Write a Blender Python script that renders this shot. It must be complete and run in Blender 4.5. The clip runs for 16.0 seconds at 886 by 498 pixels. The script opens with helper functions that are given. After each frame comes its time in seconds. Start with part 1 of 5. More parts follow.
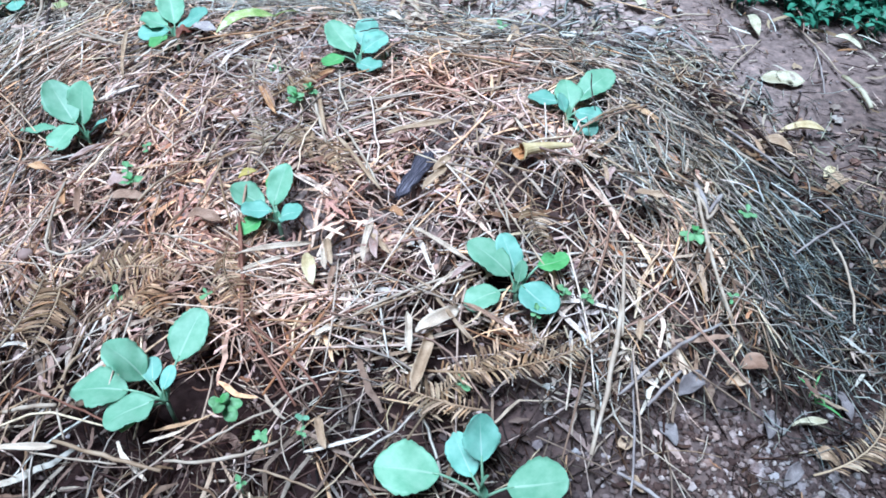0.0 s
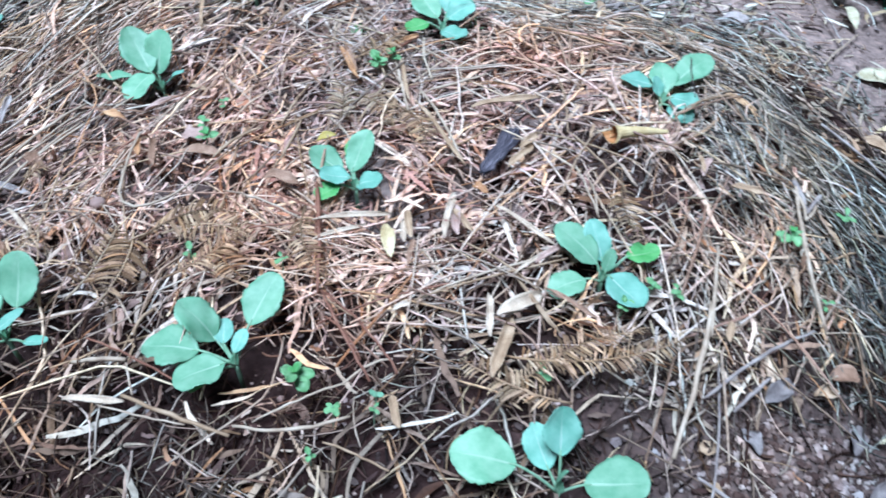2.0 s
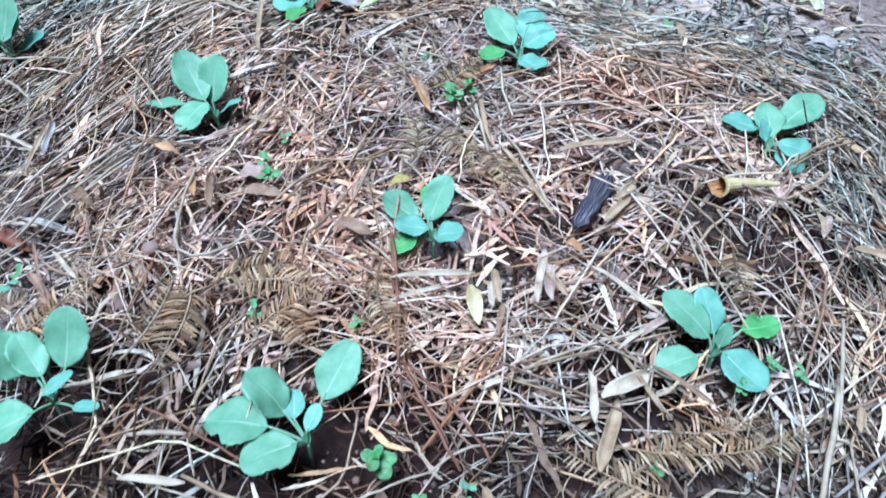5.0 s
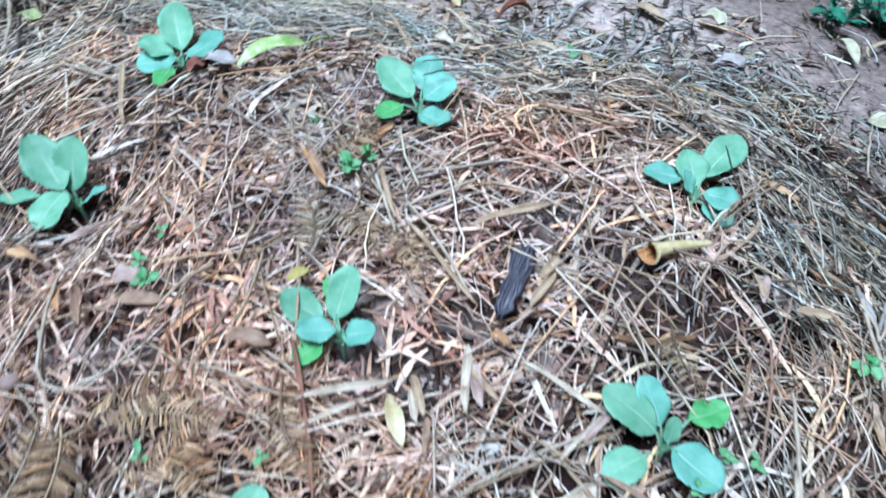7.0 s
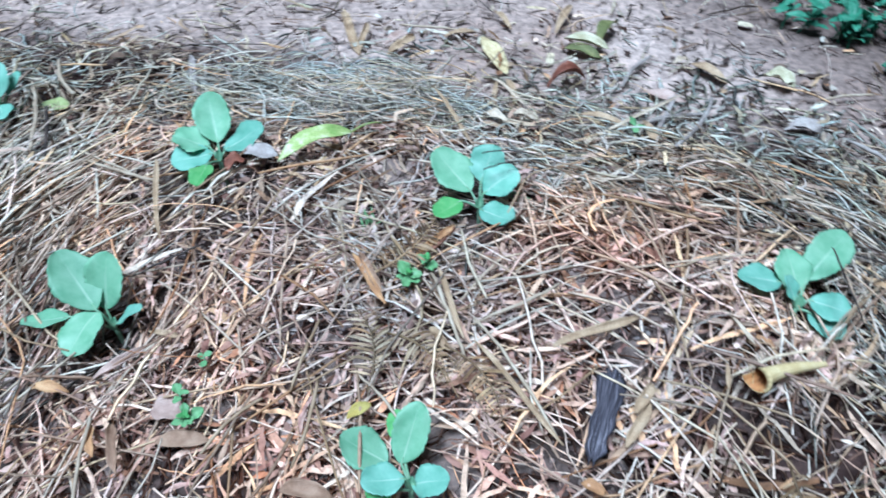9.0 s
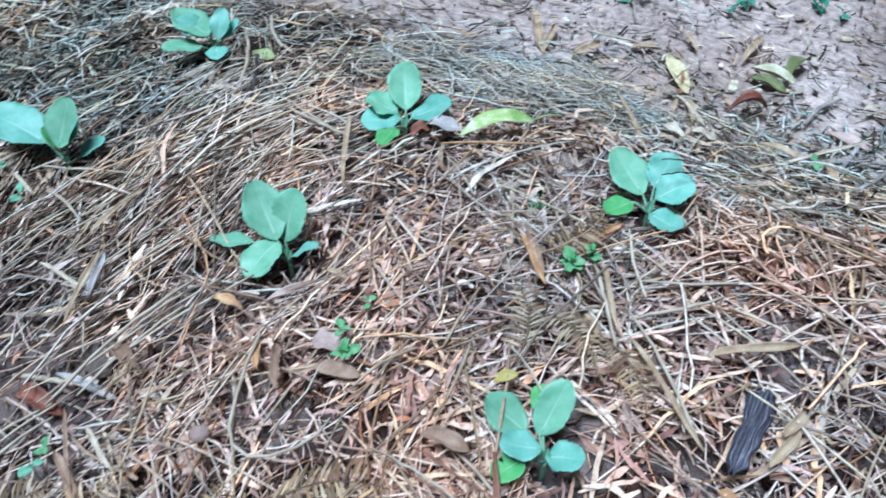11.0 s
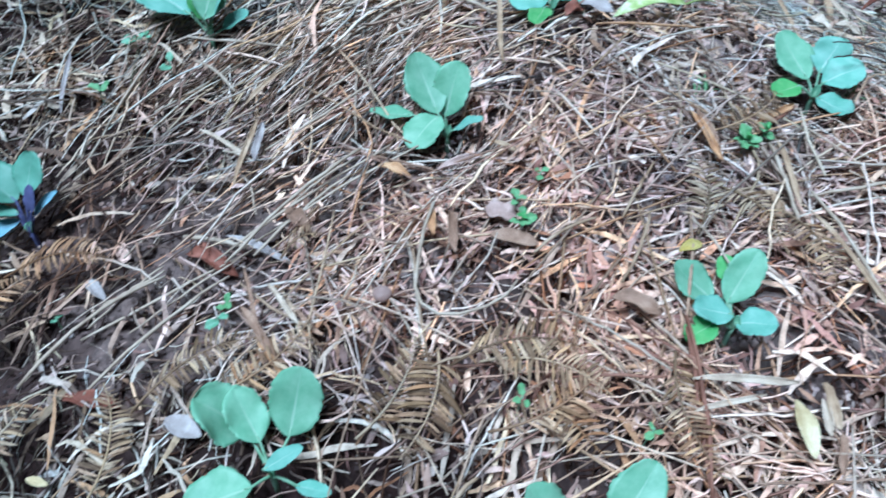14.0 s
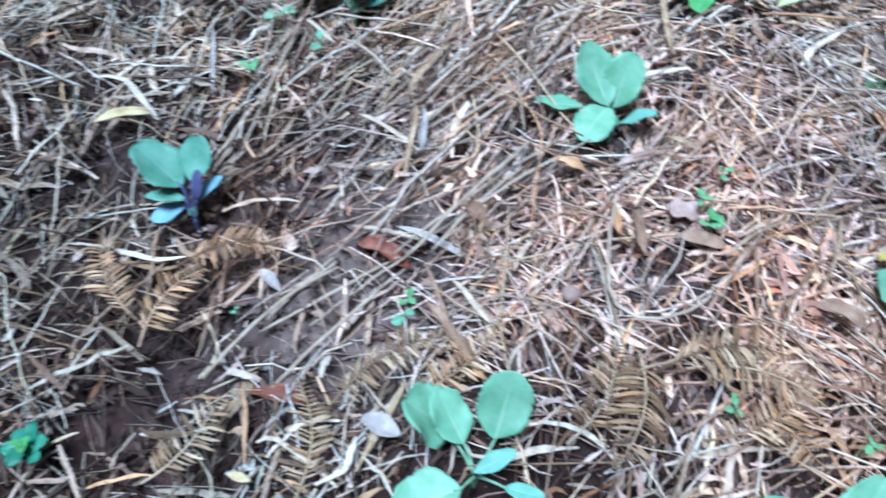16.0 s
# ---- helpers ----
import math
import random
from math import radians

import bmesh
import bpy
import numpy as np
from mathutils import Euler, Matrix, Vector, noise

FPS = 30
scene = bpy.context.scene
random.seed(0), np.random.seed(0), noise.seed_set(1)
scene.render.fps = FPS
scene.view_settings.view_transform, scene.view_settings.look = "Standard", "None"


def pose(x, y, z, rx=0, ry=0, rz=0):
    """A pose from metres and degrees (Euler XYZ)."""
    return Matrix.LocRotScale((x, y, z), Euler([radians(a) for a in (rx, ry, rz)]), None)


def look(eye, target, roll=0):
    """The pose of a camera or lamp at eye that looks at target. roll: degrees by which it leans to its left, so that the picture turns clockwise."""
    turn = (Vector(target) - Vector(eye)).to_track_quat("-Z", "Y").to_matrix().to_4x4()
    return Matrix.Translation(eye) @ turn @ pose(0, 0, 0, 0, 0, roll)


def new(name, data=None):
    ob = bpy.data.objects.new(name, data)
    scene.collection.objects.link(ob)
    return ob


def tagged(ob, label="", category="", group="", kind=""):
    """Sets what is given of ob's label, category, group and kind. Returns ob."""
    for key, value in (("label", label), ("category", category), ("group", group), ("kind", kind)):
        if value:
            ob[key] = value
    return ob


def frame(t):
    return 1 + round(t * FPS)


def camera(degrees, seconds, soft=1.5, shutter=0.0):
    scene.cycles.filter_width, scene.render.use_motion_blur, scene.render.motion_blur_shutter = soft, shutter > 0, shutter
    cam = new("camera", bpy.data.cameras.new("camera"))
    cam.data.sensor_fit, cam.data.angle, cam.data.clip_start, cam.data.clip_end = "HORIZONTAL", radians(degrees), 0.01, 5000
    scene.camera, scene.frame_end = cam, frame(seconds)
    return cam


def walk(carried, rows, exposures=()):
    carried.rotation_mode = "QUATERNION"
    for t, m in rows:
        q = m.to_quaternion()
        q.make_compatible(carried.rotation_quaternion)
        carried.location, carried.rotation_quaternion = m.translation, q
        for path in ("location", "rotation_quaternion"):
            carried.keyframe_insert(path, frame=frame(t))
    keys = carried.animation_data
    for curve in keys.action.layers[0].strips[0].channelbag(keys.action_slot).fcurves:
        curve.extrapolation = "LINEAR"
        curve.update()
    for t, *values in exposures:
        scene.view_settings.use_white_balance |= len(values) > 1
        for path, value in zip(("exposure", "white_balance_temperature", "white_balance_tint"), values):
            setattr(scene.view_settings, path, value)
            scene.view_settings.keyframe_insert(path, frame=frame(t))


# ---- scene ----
cam = camera(59.2, 16.0, soft=1.7, shutter=0.8)
PATH = [
    (0, (-0.008, 0.074, 0.852), (0.007, 1.47, -0.579), 0.7),
    (0.5, (-0.008, 0.08, 0.851), (-0.005, 1.479, -0.578), -0.1),
    (1, (-0.019, 0.086, 0.841), (-0.02, 1.458, -0.614), 0.7),
    (1.5, (-0.048, 0.092, 0.835), (-0.084, 1.44, -0.643), 1.7),
    (2, (-0.079, 0.103, 0.827), (-0.136, 1.448, -0.653), 2.9),
    (2.5, (-0.118, 0.119, 0.823), (-0.206, 1.447, -0.669), 4.4),
    (3, (-0.149, 0.14, 0.818), (-0.235, 1.421, -0.715), 5.8),
    (3.2, (-0.165, 0.148, 0.812), (-0.255, 1.409, -0.737), 5.2),
    (5.3, (-0.185, 0.243, 0.811), (-0.269, 1.573, -0.68), 3.1),
    (5.5, (-0.182, 0.254, 0.811), (-0.256, 1.588, -0.677), 3.5),
    (6, (-0.17, 0.278, 0.81), (-0.238, 1.609, -0.681), 2.9),
    (6.5, (-0.163, 0.317, 0.809), (-0.158, 1.639, -0.692), 4.2),
    (7, (-0.183, 0.394, 0.809), (-0.057, 1.701, -0.699), 4.7),
    (7.5, (-0.214, 0.462, 0.806), (-0.028, 1.781, -0.686), 4.1),
    (8, (-0.242, 0.506, 0.8), (0.072, 1.805, -0.688), 4.2),
    (8.5, (-0.262, 0.53, 0.808), (-0.065, 1.872, -0.661), 2.9),
    (9, (-0.234, 0.545, 0.804), (-0.161, 1.901, -0.665), 1.4),
    (9.5, (-0.233, 0.555, 0.808), (-0.264, 1.928, -0.646), 1.7),
    (10, (-0.255, 0.543, 0.81), (-0.402, 1.917, -0.636), 1.2),
    (10.2, (-0.264, 0.531, 0.808), (-0.424, 1.905, -0.636), 1.9),
    (12.3, (-0.358, 0.432, 0.785), (-0.635, 1.765, -0.68), 3.1),
    (12.5, (-0.372, 0.425, 0.785), (-0.644, 1.759, -0.68), 3.2),
    (13, (-0.394, 0.412, 0.773), (-0.653, 1.728, -0.711), 3.2),
    (13.5, (-0.431, 0.399, 0.753), (-0.672, 1.665, -0.776), 3.1),
    (14, (-0.467, 0.388, 0.741), (-0.683, 1.616, -0.823), 4.4),
    (14.5, (-0.501, 0.375, 0.733), (-0.739, 1.583, -0.842), 5.0),
    (15, (-0.547, 0.375, 0.737), (-0.757, 1.552, -0.867), 6.1),
    (15.5, (-0.638, 0.384, 0.733), (-0.749, 1.547, -0.891), 7.9),
    (16, (-0.703, 0.383, 0.752), (-0.858, 1.518, -0.887), 7.6),
]
walk(cam, [(t, look(eye, target, roll)) for t, eye, target, roll in PATH], [(0.0, 0.47, 4740, 4), (3.2, 0.43, 4720, 4), (5.3, 0.38, 4550, 0), (9.5, 0.25, 4680, -2), (13.0, 0.17, 4480, -3), (14.0, 0.2, 4480, -2), (15.0, 0.36, 4490, 0), (16.0, 0.46, 4480, 0)])

# ---- light ----
world = bpy.data.worlds.new("sky")
scene.world = world
world.use_nodes = True
wn = world.node_tree.nodes
sky = wn.new("ShaderNodeTexSky")
sky.sky_type, sky.sun_disc = "NISHITA", False
sky.sun_elevation, sky.sun_rotation = radians(76), radians(-130)
sky.air_density, sky.dust_density, sky.ozone_density = 0.8, 6.0, 0.5
wn["Background"].inputs["Strength"].default_value = 0.012
world.node_tree.links.new(sky.outputs[0], wn["Background"].inputs["Color"])
sun = new("sun", bpy.data.lights.new("sun", "SUN"))
sun.data.energy, sun.data.angle, sun.data.color = 5.0, radians(26), (1.0, 0.985, 0.97)
sun.matrix_world = look((-0.95, -0.8, 5.0), (0, 0, 0))


# ---- materials ----
def material(name, rough=0.7, spec=0.3):
    m = bpy.data.materials.new(name)
    m.use_nodes = True
    b = m.node_tree.nodes["Principled BSDF"]
    b.inputs["Roughness"].default_value = rough
    b.inputs["Specular IOR Level"].default_value = spec
    return m, m.node_tree.nodes, m.node_tree.links, b


def noise_node(nodes, links, scale, detail=4.0, rough=0.6, coord=None):
    n = nodes.new("ShaderNodeTexNoise")
    n.inputs["Scale"].default_value, n.inputs["Detail"].default_value = scale, detail
    n.inputs["Roughness"].default_value = rough
    if coord is not None:
        links.new(coord, n.inputs["Vector"])
    return n


def ramp(nodes, links, fac, stops):
    r = nodes.new("ShaderNodeValToRGB")
    while len(r.color_ramp.elements) < len(stops):
        r.color_ramp.elements.new(0.5)
    for e, (p, c) in zip(r.color_ramp.elements, stops):
        e.position, e.color = p, (*c, 1)
    links.new(fac, r.inputs[0])
    return r


def mix(nodes, links, fac, a, b, kind="MIX"):
    n = nodes.new("ShaderNodeMix")
    n.data_type, n.blend_type = "RGBA", kind
    if isinstance(fac, float):
        n.inputs[0].default_value = fac
    else:
        links.new(fac, n.inputs[0])
    for sock, v in ((n.inputs[6], a), (n.inputs[7], b)):
        if isinstance(v, tuple):
            sock.default_value = (*v, 1)
        else:
            links.new(v, sock)
    return n.outputs[2]


def bump(nodes, links, bsdf, height, strength, distance):
    b = nodes.new("ShaderNodeBump")
    b.inputs["Strength"].default_value, b.inputs["Distance"].default_value = strength, distance
    links.new(height, b.inputs["Height"])
    links.new(b.outputs[0], bsdf.inputs["Normal"])


def soil_material():
    m, n, l, b = material("red_brown_soil", 0.9, 0.15)
    pos = n.new("ShaderNodeNewGeometry").outputs["Position"]
    big = noise_node(n, l, 3.0, 5, 0.6, pos)
    fine = noise_node(n, l, 60.0, 6, 0.7, pos)
    att = n.new("ShaderNodeAttribute")
    att.attribute_name = "dry"
    dry = ramp(n, l, big.outputs[0], [(0.3, (0.36, 0.27, 0.235)), (0.7, (0.54, 0.43, 0.385))])
    c1 = ramp(n, l, big.outputs[0], [(0.3, (0.016, 0.008, 0.007)), (0.55, (0.04, 0.02, 0.0175)), (0.75, (0.095, 0.05, 0.043))])
    c2 = ramp(n, l, fine.outputs[0], [(0.3, (0.4, 0.38, 0.38)), (0.5, (0.9, 0.9, 0.9)), (0.72, (1.5, 1.42, 1.36))])
    base = mix(n, l, att.outputs["Fac"], c1.outputs[0], dry.outputs[0])
    l.new(mix(n, l, 1.0, base, c2.outputs[0], "MULTIPLY"), b.inputs["Base Color"])
    bump(n, l, b, fine.outputs[0], 0.7, 0.006)
    return m


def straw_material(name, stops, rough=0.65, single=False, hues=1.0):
    """Each stalk has its own tone and its own cast: weathered grey, plain, pinkish, yellow or rusty."""
    m, n, l, b = material(name, rough, 0.16)
    geo = n.new("ShaderNodeNewGeometry")

    def math_node(op, x, y):
        k = n.new("ShaderNodeMath")
        k.operation = op
        for sock, v in zip(k.inputs, (x, y)):
            if isinstance(v, (int, float)):
                sock.default_value = v
            else:
                l.new(v, sock)
        return k.outputs[0]

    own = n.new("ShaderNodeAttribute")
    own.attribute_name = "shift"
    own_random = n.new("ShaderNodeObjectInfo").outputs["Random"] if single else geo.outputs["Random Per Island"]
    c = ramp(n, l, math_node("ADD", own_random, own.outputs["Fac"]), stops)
    cast = math_node("FRACT", math_node("MULTIPLY", own_random, 37.7), 0)

    def toward(rgb):
        return tuple(1 + hues * (v - 1) for v in rgb)
    tint = ramp(n, l, cast, [(0.0, toward((0.95, 1.0, 1.03))), (0.3, toward((0.99, 1.0, 1.0))), (0.45, toward((1.1, 0.97, 1.0))), (0.72, toward((1.07, 0.99, 0.92))), (0.9, toward((1.06, 1.0, 0.8))), (0.98, toward((1.25, 0.9, 0.62)))])
    g = noise_node(n, l, 90.0, 4, 0.7, geo.outputs["Position"])
    big = noise_node(n, l, 4.0, 3, 0.5, geo.outputs["Position"])
    gr = ramp(n, l, g.outputs[0], [(0.3, (0.5, 0.46, 0.44)), (0.5, (1.0, 1.0, 1.0)), (0.68, (1.16, 1.16, 1.16))])
    br = ramp(n, l, big.outputs[0], [(0.36, (0.84, 0.88, 0.92)), (0.5, (1.0, 0.98, 0.96)), (0.64, (1.14, 0.98, 0.87))])
    col = mix(n, l, 1.0, c.outputs[0], gr.outputs[0], "MULTIPLY")
    col = mix(n, l, 1.0, col, tint.outputs[0], "MULTIPLY")
    col = mix(n, l, 1.0, col, br.outputs[0], "MULTIPLY")
    if not single:
        # lens colour cast put into the straw: pinker on the crest, greyer on flanks
        crest = n.new("ShaderNodeAttribute")
        crest.attribute_name = "crest"
        hue = ramp(n, l, crest.outputs["Fac"], [(0.0, (0.91, 1.0, 1.0)), (1.0, (1.11, 0.98, 0.93))])
        col = mix(n, l, 1.0, col, hue.outputs[0], "MULTIPLY")
    l.new(col, b.inputs["Base Color"])
    bump(n, l, b, g.outputs[0], 0.3, 0.001)
    return m


def dry_leaf_material(name, dark, mid, light, fibre=0.6, across=5.0):
    m, n, l, b = material(name, 0.6, 0.3)
    tc = n.new("ShaderNodeTexCoord")
    info = n.new("ShaderNodeObjectInfo")
    add = n.new("ShaderNodeVectorMath")
    l.new(tc.outputs["Object"], add.inputs[0])
    l.new(info.outputs["Location"], add.inputs[1])
    big = noise_node(n, l, 40.0, 4, 0.6, add.outputs[0])
    c = ramp(n, l, big.outputs[0], [(0.28, dark), (0.5, mid), (0.7, light)])
    sep = n.new("ShaderNodeSeparateXYZ")
    l.new(tc.outputs["UV"], sep.inputs[0])
    w = n.new("ShaderNodeTexWave")
    w.bands_direction = "X"
    w.inputs["Scale"].default_value, w.inputs["Distortion"].default_value = across, 2.5 if fibre < 0.8 else 7.0
    l.new(tc.outputs["UV"], w.inputs["Vector"])
    vein = ramp(n, l, w.outputs[0], [(0.0, (1 - 0.4 * fibre, 1 - 0.43 * fibre, 1 - 0.46 * fibre)), (0.6, (1.05, 1.05, 1.05))])
    l.new(mix(n, l, 1.0, c.outputs[0], vein.outputs[0], "MULTIPLY"), b.inputs["Base Color"])
    bump(n, l, b, w.outputs[0], 0.35, 0.001)
    return m


def bark_material():
    """Weathered bark: uneven dark fibres along the piece with worn pale streaks."""
    m, n, l, b = material("weathered_bark", 0.7, 0.3)
    tc = n.new("ShaderNodeTexCoord")
    stretch = n.new("ShaderNodeMapping")
    stretch.inputs["Scale"].default_value = (1.0, 0.12, 1.0)
    l.new(tc.outputs["UV"], stretch.inputs["Vector"])
    fibre = noise_node(n, l, 16.0, 5, 0.65, stretch.outputs[0])
    worn = noise_node(n, l, 3.5, 3, 0.6, tc.outputs["UV"])
    c = ramp(n, l, fibre.outputs[0], [(0.35, (0.012, 0.011, 0.015)), (0.5, (0.05, 0.046, 0.058)), (0.62, (0.2, 0.19, 0.215)), (0.75, (0.42, 0.4, 0.42))])
    w = ramp(n, l, worn.outputs[0], [(0.38, (0.6, 0.57, 0.62)), (0.6, (1.25, 1.2, 1.24))])
    l.new(mix(n, l, 1.0, c.outputs[0], w.outputs[0], "MULTIPLY"), b.inputs["Base Color"])
    bump(n, l, b, fibre.outputs[0], 0.7, 0.002)
    return m


def green_leaf_material(name, dark, mid, light, vein, rough=0.5, veins=True):
    m, n, l, b = material(name, rough, 0.45)
    tc = n.new("ShaderNodeTexCoord")
    info = n.new("ShaderNodeObjectInfo")
    ns = noise_node(n, l, 45.0, 5, 0.6, tc.outputs["Object"])
    c = ramp(n, l, ns.outputs[0], [(0.3, dark), (0.5, mid), (0.72, light)])
    hsv = n.new("ShaderNodeHueSaturation")
    rng = n.new("ShaderNodeMapRange")
    rng.inputs["To Min"].default_value, rng.inputs["To Max"].default_value = 0.92, 1.1
    l.new(info.outputs["Random"], rng.inputs["Value"])
    l.new(rng.outputs[0], hsv.inputs["Value"])
    l.new(c.outputs[0], hsv.inputs["Color"])
    col = hsv.outputs[0]
    if veins:
        sep = n.new("ShaderNodeSeparateXYZ")
        l.new(tc.outputs["UV"], sep.inputs[0])

        def math_node(op, a, bb):
            k = n.new("ShaderNodeMath")
            k.operation = op
            for s, v in zip(k.inputs, (a, bb)):
                if isinstance(v, (int, float)):
                    s.default_value = v
                else:
                    l.new(v, s)
            return k.outputs[0]
        off = math_node("ABSOLUTE", math_node("SUBTRACT", sep.outputs[0], 0.5), 0)
        width = math_node("SUBTRACT", 0.042, math_node("MULTIPLY", sep.outputs[1], 0.04))
        edge = n.new("ShaderNodeMapRange")
        edge.interpolation_type = "SMOOTHSTEP"
        edge.inputs["From Min"].default_value, edge.inputs["From Max"].default_value = 1.25, 0.5
        l.new(math_node("DIVIDE", off, width), edge.inputs["Value"])
        rib = math_node("MULTIPLY", edge.outputs[0], math_node("SUBTRACT", 1.0, math_node("MULTIPLY", sep.outputs[1], 0.75)))
        run = math_node("SUBTRACT", sep.outputs[1], math_node("MULTIPLY", off, 0.75))
        saw = math_node("ABSOLUTE", math_node("SUBTRACT", math_node("FRACT", math_node("MULTIPLY", run, 6.5), 0), 0.5), 0)
        side = math_node("MULTIPLY", math_node("LESS_THAN", saw, 0.04), math_node("MULTIPLY", math_node("SUBTRACT", 0.42, off), 0.3))
        fac = math_node("MAXIMUM", math_node("MULTIPLY", rib, 0.7), side)
        col = mix(n, l, fac, col, vein)
        bump(n, l, b, fac, 0.35, 0.0012)
    l.new(col, b.inputs["Base Color"])
    tr = n.new("ShaderNodeBsdfTranslucent")
    l.new(col, tr.inputs["Color"])
    ms = n.new("ShaderNodeMixShader")
    ms.inputs[0].default_value = 0.25
    l.new(b.outputs[0], ms.inputs[1])
    l.new(tr.outputs[0], ms.inputs[2])
    l.new(ms.outputs[0], n["Material Output"].inputs["Surface"])
    return m


SOIL = soil_material()
CLOD = straw_material("soil_clods", [(0.0, (0.045, 0.028, 0.025)), (0.5, (0.09, 0.058, 0.053)), (0.85, (0.17, 0.12, 0.11)), (1.0, (0.36, 0.295, 0.275))], 0.95, hues=0.3)
PALECLOD = straw_material("pale_soil_crumbs", [(0.0, (0.17, 0.12, 0.115)), (0.6, (0.3, 0.23, 0.22)), (1.0, (0.45, 0.38, 0.37))], 0.95, hues=0.3)
PINKCLOD = straw_material("pinkish_soil_crumbs", [(0.0, (0.13, 0.082, 0.076)), (0.5, (0.27, 0.19, 0.178)), (1.0, (0.44, 0.34, 0.32))], 0.95, hues=0.3)
HAY = straw_material("dry_hay", [(0.0, (0.05, 0.033, 0.026)), (0.25, (0.21, 0.15, 0.118)), (0.5, (0.45, 0.35, 0.282)), (0.75, (0.66, 0.555, 0.465)), (1.0, (0.82, 0.75, 0.66))])
OLD = straw_material("rotting_straw", [(0.0, (0.015, 0.009, 0.008)), (0.5, (0.058, 0.031, 0.025)), (1.0, (0.18, 0.112, 0.088))], 0.8)
SCRAP = straw_material("leaf_scraps", [(0.0, (0.05, 0.03, 0.026)), (0.3, (0.17, 0.115, 0.095)), (0.6, (0.36, 0.275, 0.23)), (0.85, (0.54, 0.45, 0.395)), (1.0, (0.72, 0.64, 0.56))], 0.65)
LOOSE = straw_material("loose_straw", [(0.0, (0.2, 0.14, 0.1)), (0.35, (0.36, 0.27, 0.2)), (0.7, (0.54, 0.44, 0.35)), (1.0, (0.74, 0.66, 0.55))], single=True)
REDDISH = dry_leaf_material("reddish_stone", (0.2, 0.12, 0.095), (0.32, 0.21, 0.175), (0.44, 0.32, 0.28))
DULL = dry_leaf_material("dull_grey_leaf", (0.09, 0.075, 0.075), (0.18, 0.155, 0.15), (0.32, 0.285, 0.275))
RUST = straw_material("rusty_fern", [(0.0, (0.08, 0.047, 0.025)), (0.5, (0.2, 0.126, 0.068)), (1.0, (0.42, 0.29, 0.175))], single=True, hues=0.6)
WHEAT = straw_material("yellowish_straw", [(0.0, (0.12, 0.092, 0.066)), (0.35, (0.36, 0.3, 0.235)), (0.7, (0.56, 0.495, 0.41)), (1.0, (0.74, 0.69, 0.6))])
FINE = straw_material("fine_fibres", [(0.0, (0.07, 0.048, 0.034)), (0.3, (0.22, 0.165, 0.115)), (0.65, (0.44, 0.365, 0.265)), (1.0, (0.7, 0.62, 0.5))])
BLEACHED = straw_material("bleached_hay", [(0.0, (0.12, 0.115, 0.11)), (0.3, (0.3, 0.3, 0.29)), (0.7, (0.5, 0.5, 0.48)), (1.0, (0.7, 0.7, 0.67))])
PINKISH = straw_material("pinkish_litter", [(0.0, (0.08, 0.046, 0.038)), (0.4, (0.23, 0.155, 0.13)), (0.75, (0.38, 0.28, 0.245)), (1.0, (0.56, 0.45, 0.4))], 0.75)
GREYHAY = straw_material("grey_hay", [(0.0, (0.06, 0.055, 0.05)), (0.4, (0.25, 0.24, 0.21)), (0.75, (0.46, 0.44, 0.39)), (1.0, (0.7, 0.68, 0.62))])
STRIP = straw_material("dry_leaf_strips", [(0.0, (0.16, 0.105, 0.075)), (0.3, (0.34, 0.25, 0.185)), (0.65, (0.51, 0.405, 0.315)), (1.0, (0.7, 0.605, 0.5))])
DARK = straw_material("dark_plant_bits", [(0.0, (0.022, 0.015, 0.014)), (0.6, (0.055, 0.035, 0.029)), (1.0, (0.14, 0.085, 0.062))], 0.8)
FERN = straw_material("brown_fern", [(0.0, (0.12, 0.078, 0.045)), (0.5, (0.29, 0.205, 0.125)), (1.0, (0.52, 0.4, 0.27))], single=True, hues=0.6)
LEAF = green_leaf_material("cabbage_leaf", (0.185, 0.388, 0.228), (0.258, 0.468, 0.292), (0.33, 0.535, 0.36), (0.5, 0.66, 0.5))
# bluer copy of the leaf green, with reflected sky painted in
WAXY_SKY = green_leaf_material("waxy_leaf_sky_sheen", (0.19, 0.42, 0.305), (0.26, 0.5, 0.38), (0.33, 0.57, 0.455), (0.55, 0.7, 0.6))
LIME = green_leaf_material("yellowing_leaf", (0.1, 0.32, 0.08), (0.16, 0.41, 0.13), (0.25, 0.48, 0.18), (0.42, 0.58, 0.34))
STEM = green_leaf_material("pale_stem", (0.2, 0.36, 0.2), (0.3, 0.47, 0.3), (0.38, 0.54, 0.38), (0.4, 0.55, 0.4), 0.5, False)
PURPLE = green_leaf_material("purple_stem", (0.07, 0.07, 0.16), (0.12, 0.12, 0.25), (0.18, 0.2, 0.36), (0.2, 0.2, 0.3), 0.5, False)
BLUISH = green_leaf_material("bluish_leaf", (0.19, 0.35, 0.42), (0.27, 0.45, 0.54), (0.35, 0.53, 0.62), (0.4, 0.55, 0.65))
PALEYELLOW = green_leaf_material("pale_yellow_leaf", (0.36, 0.42, 0.16), (0.48, 0.53, 0.24), (0.58, 0.6, 0.34), (0.6, 0.64, 0.4))
SAGE = green_leaf_material("sage_green_leaf", (0.14, 0.31, 0.21), (0.19, 0.38, 0.27), (0.24, 0.44, 0.33), (0.32, 0.48, 0.38))
WEED = green_leaf_material("weed_leaf", (0.14, 0.31, 0.12), (0.23, 0.43, 0.19), (0.32, 0.52, 0.27), (0.38, 0.56, 0.34), 0.5)
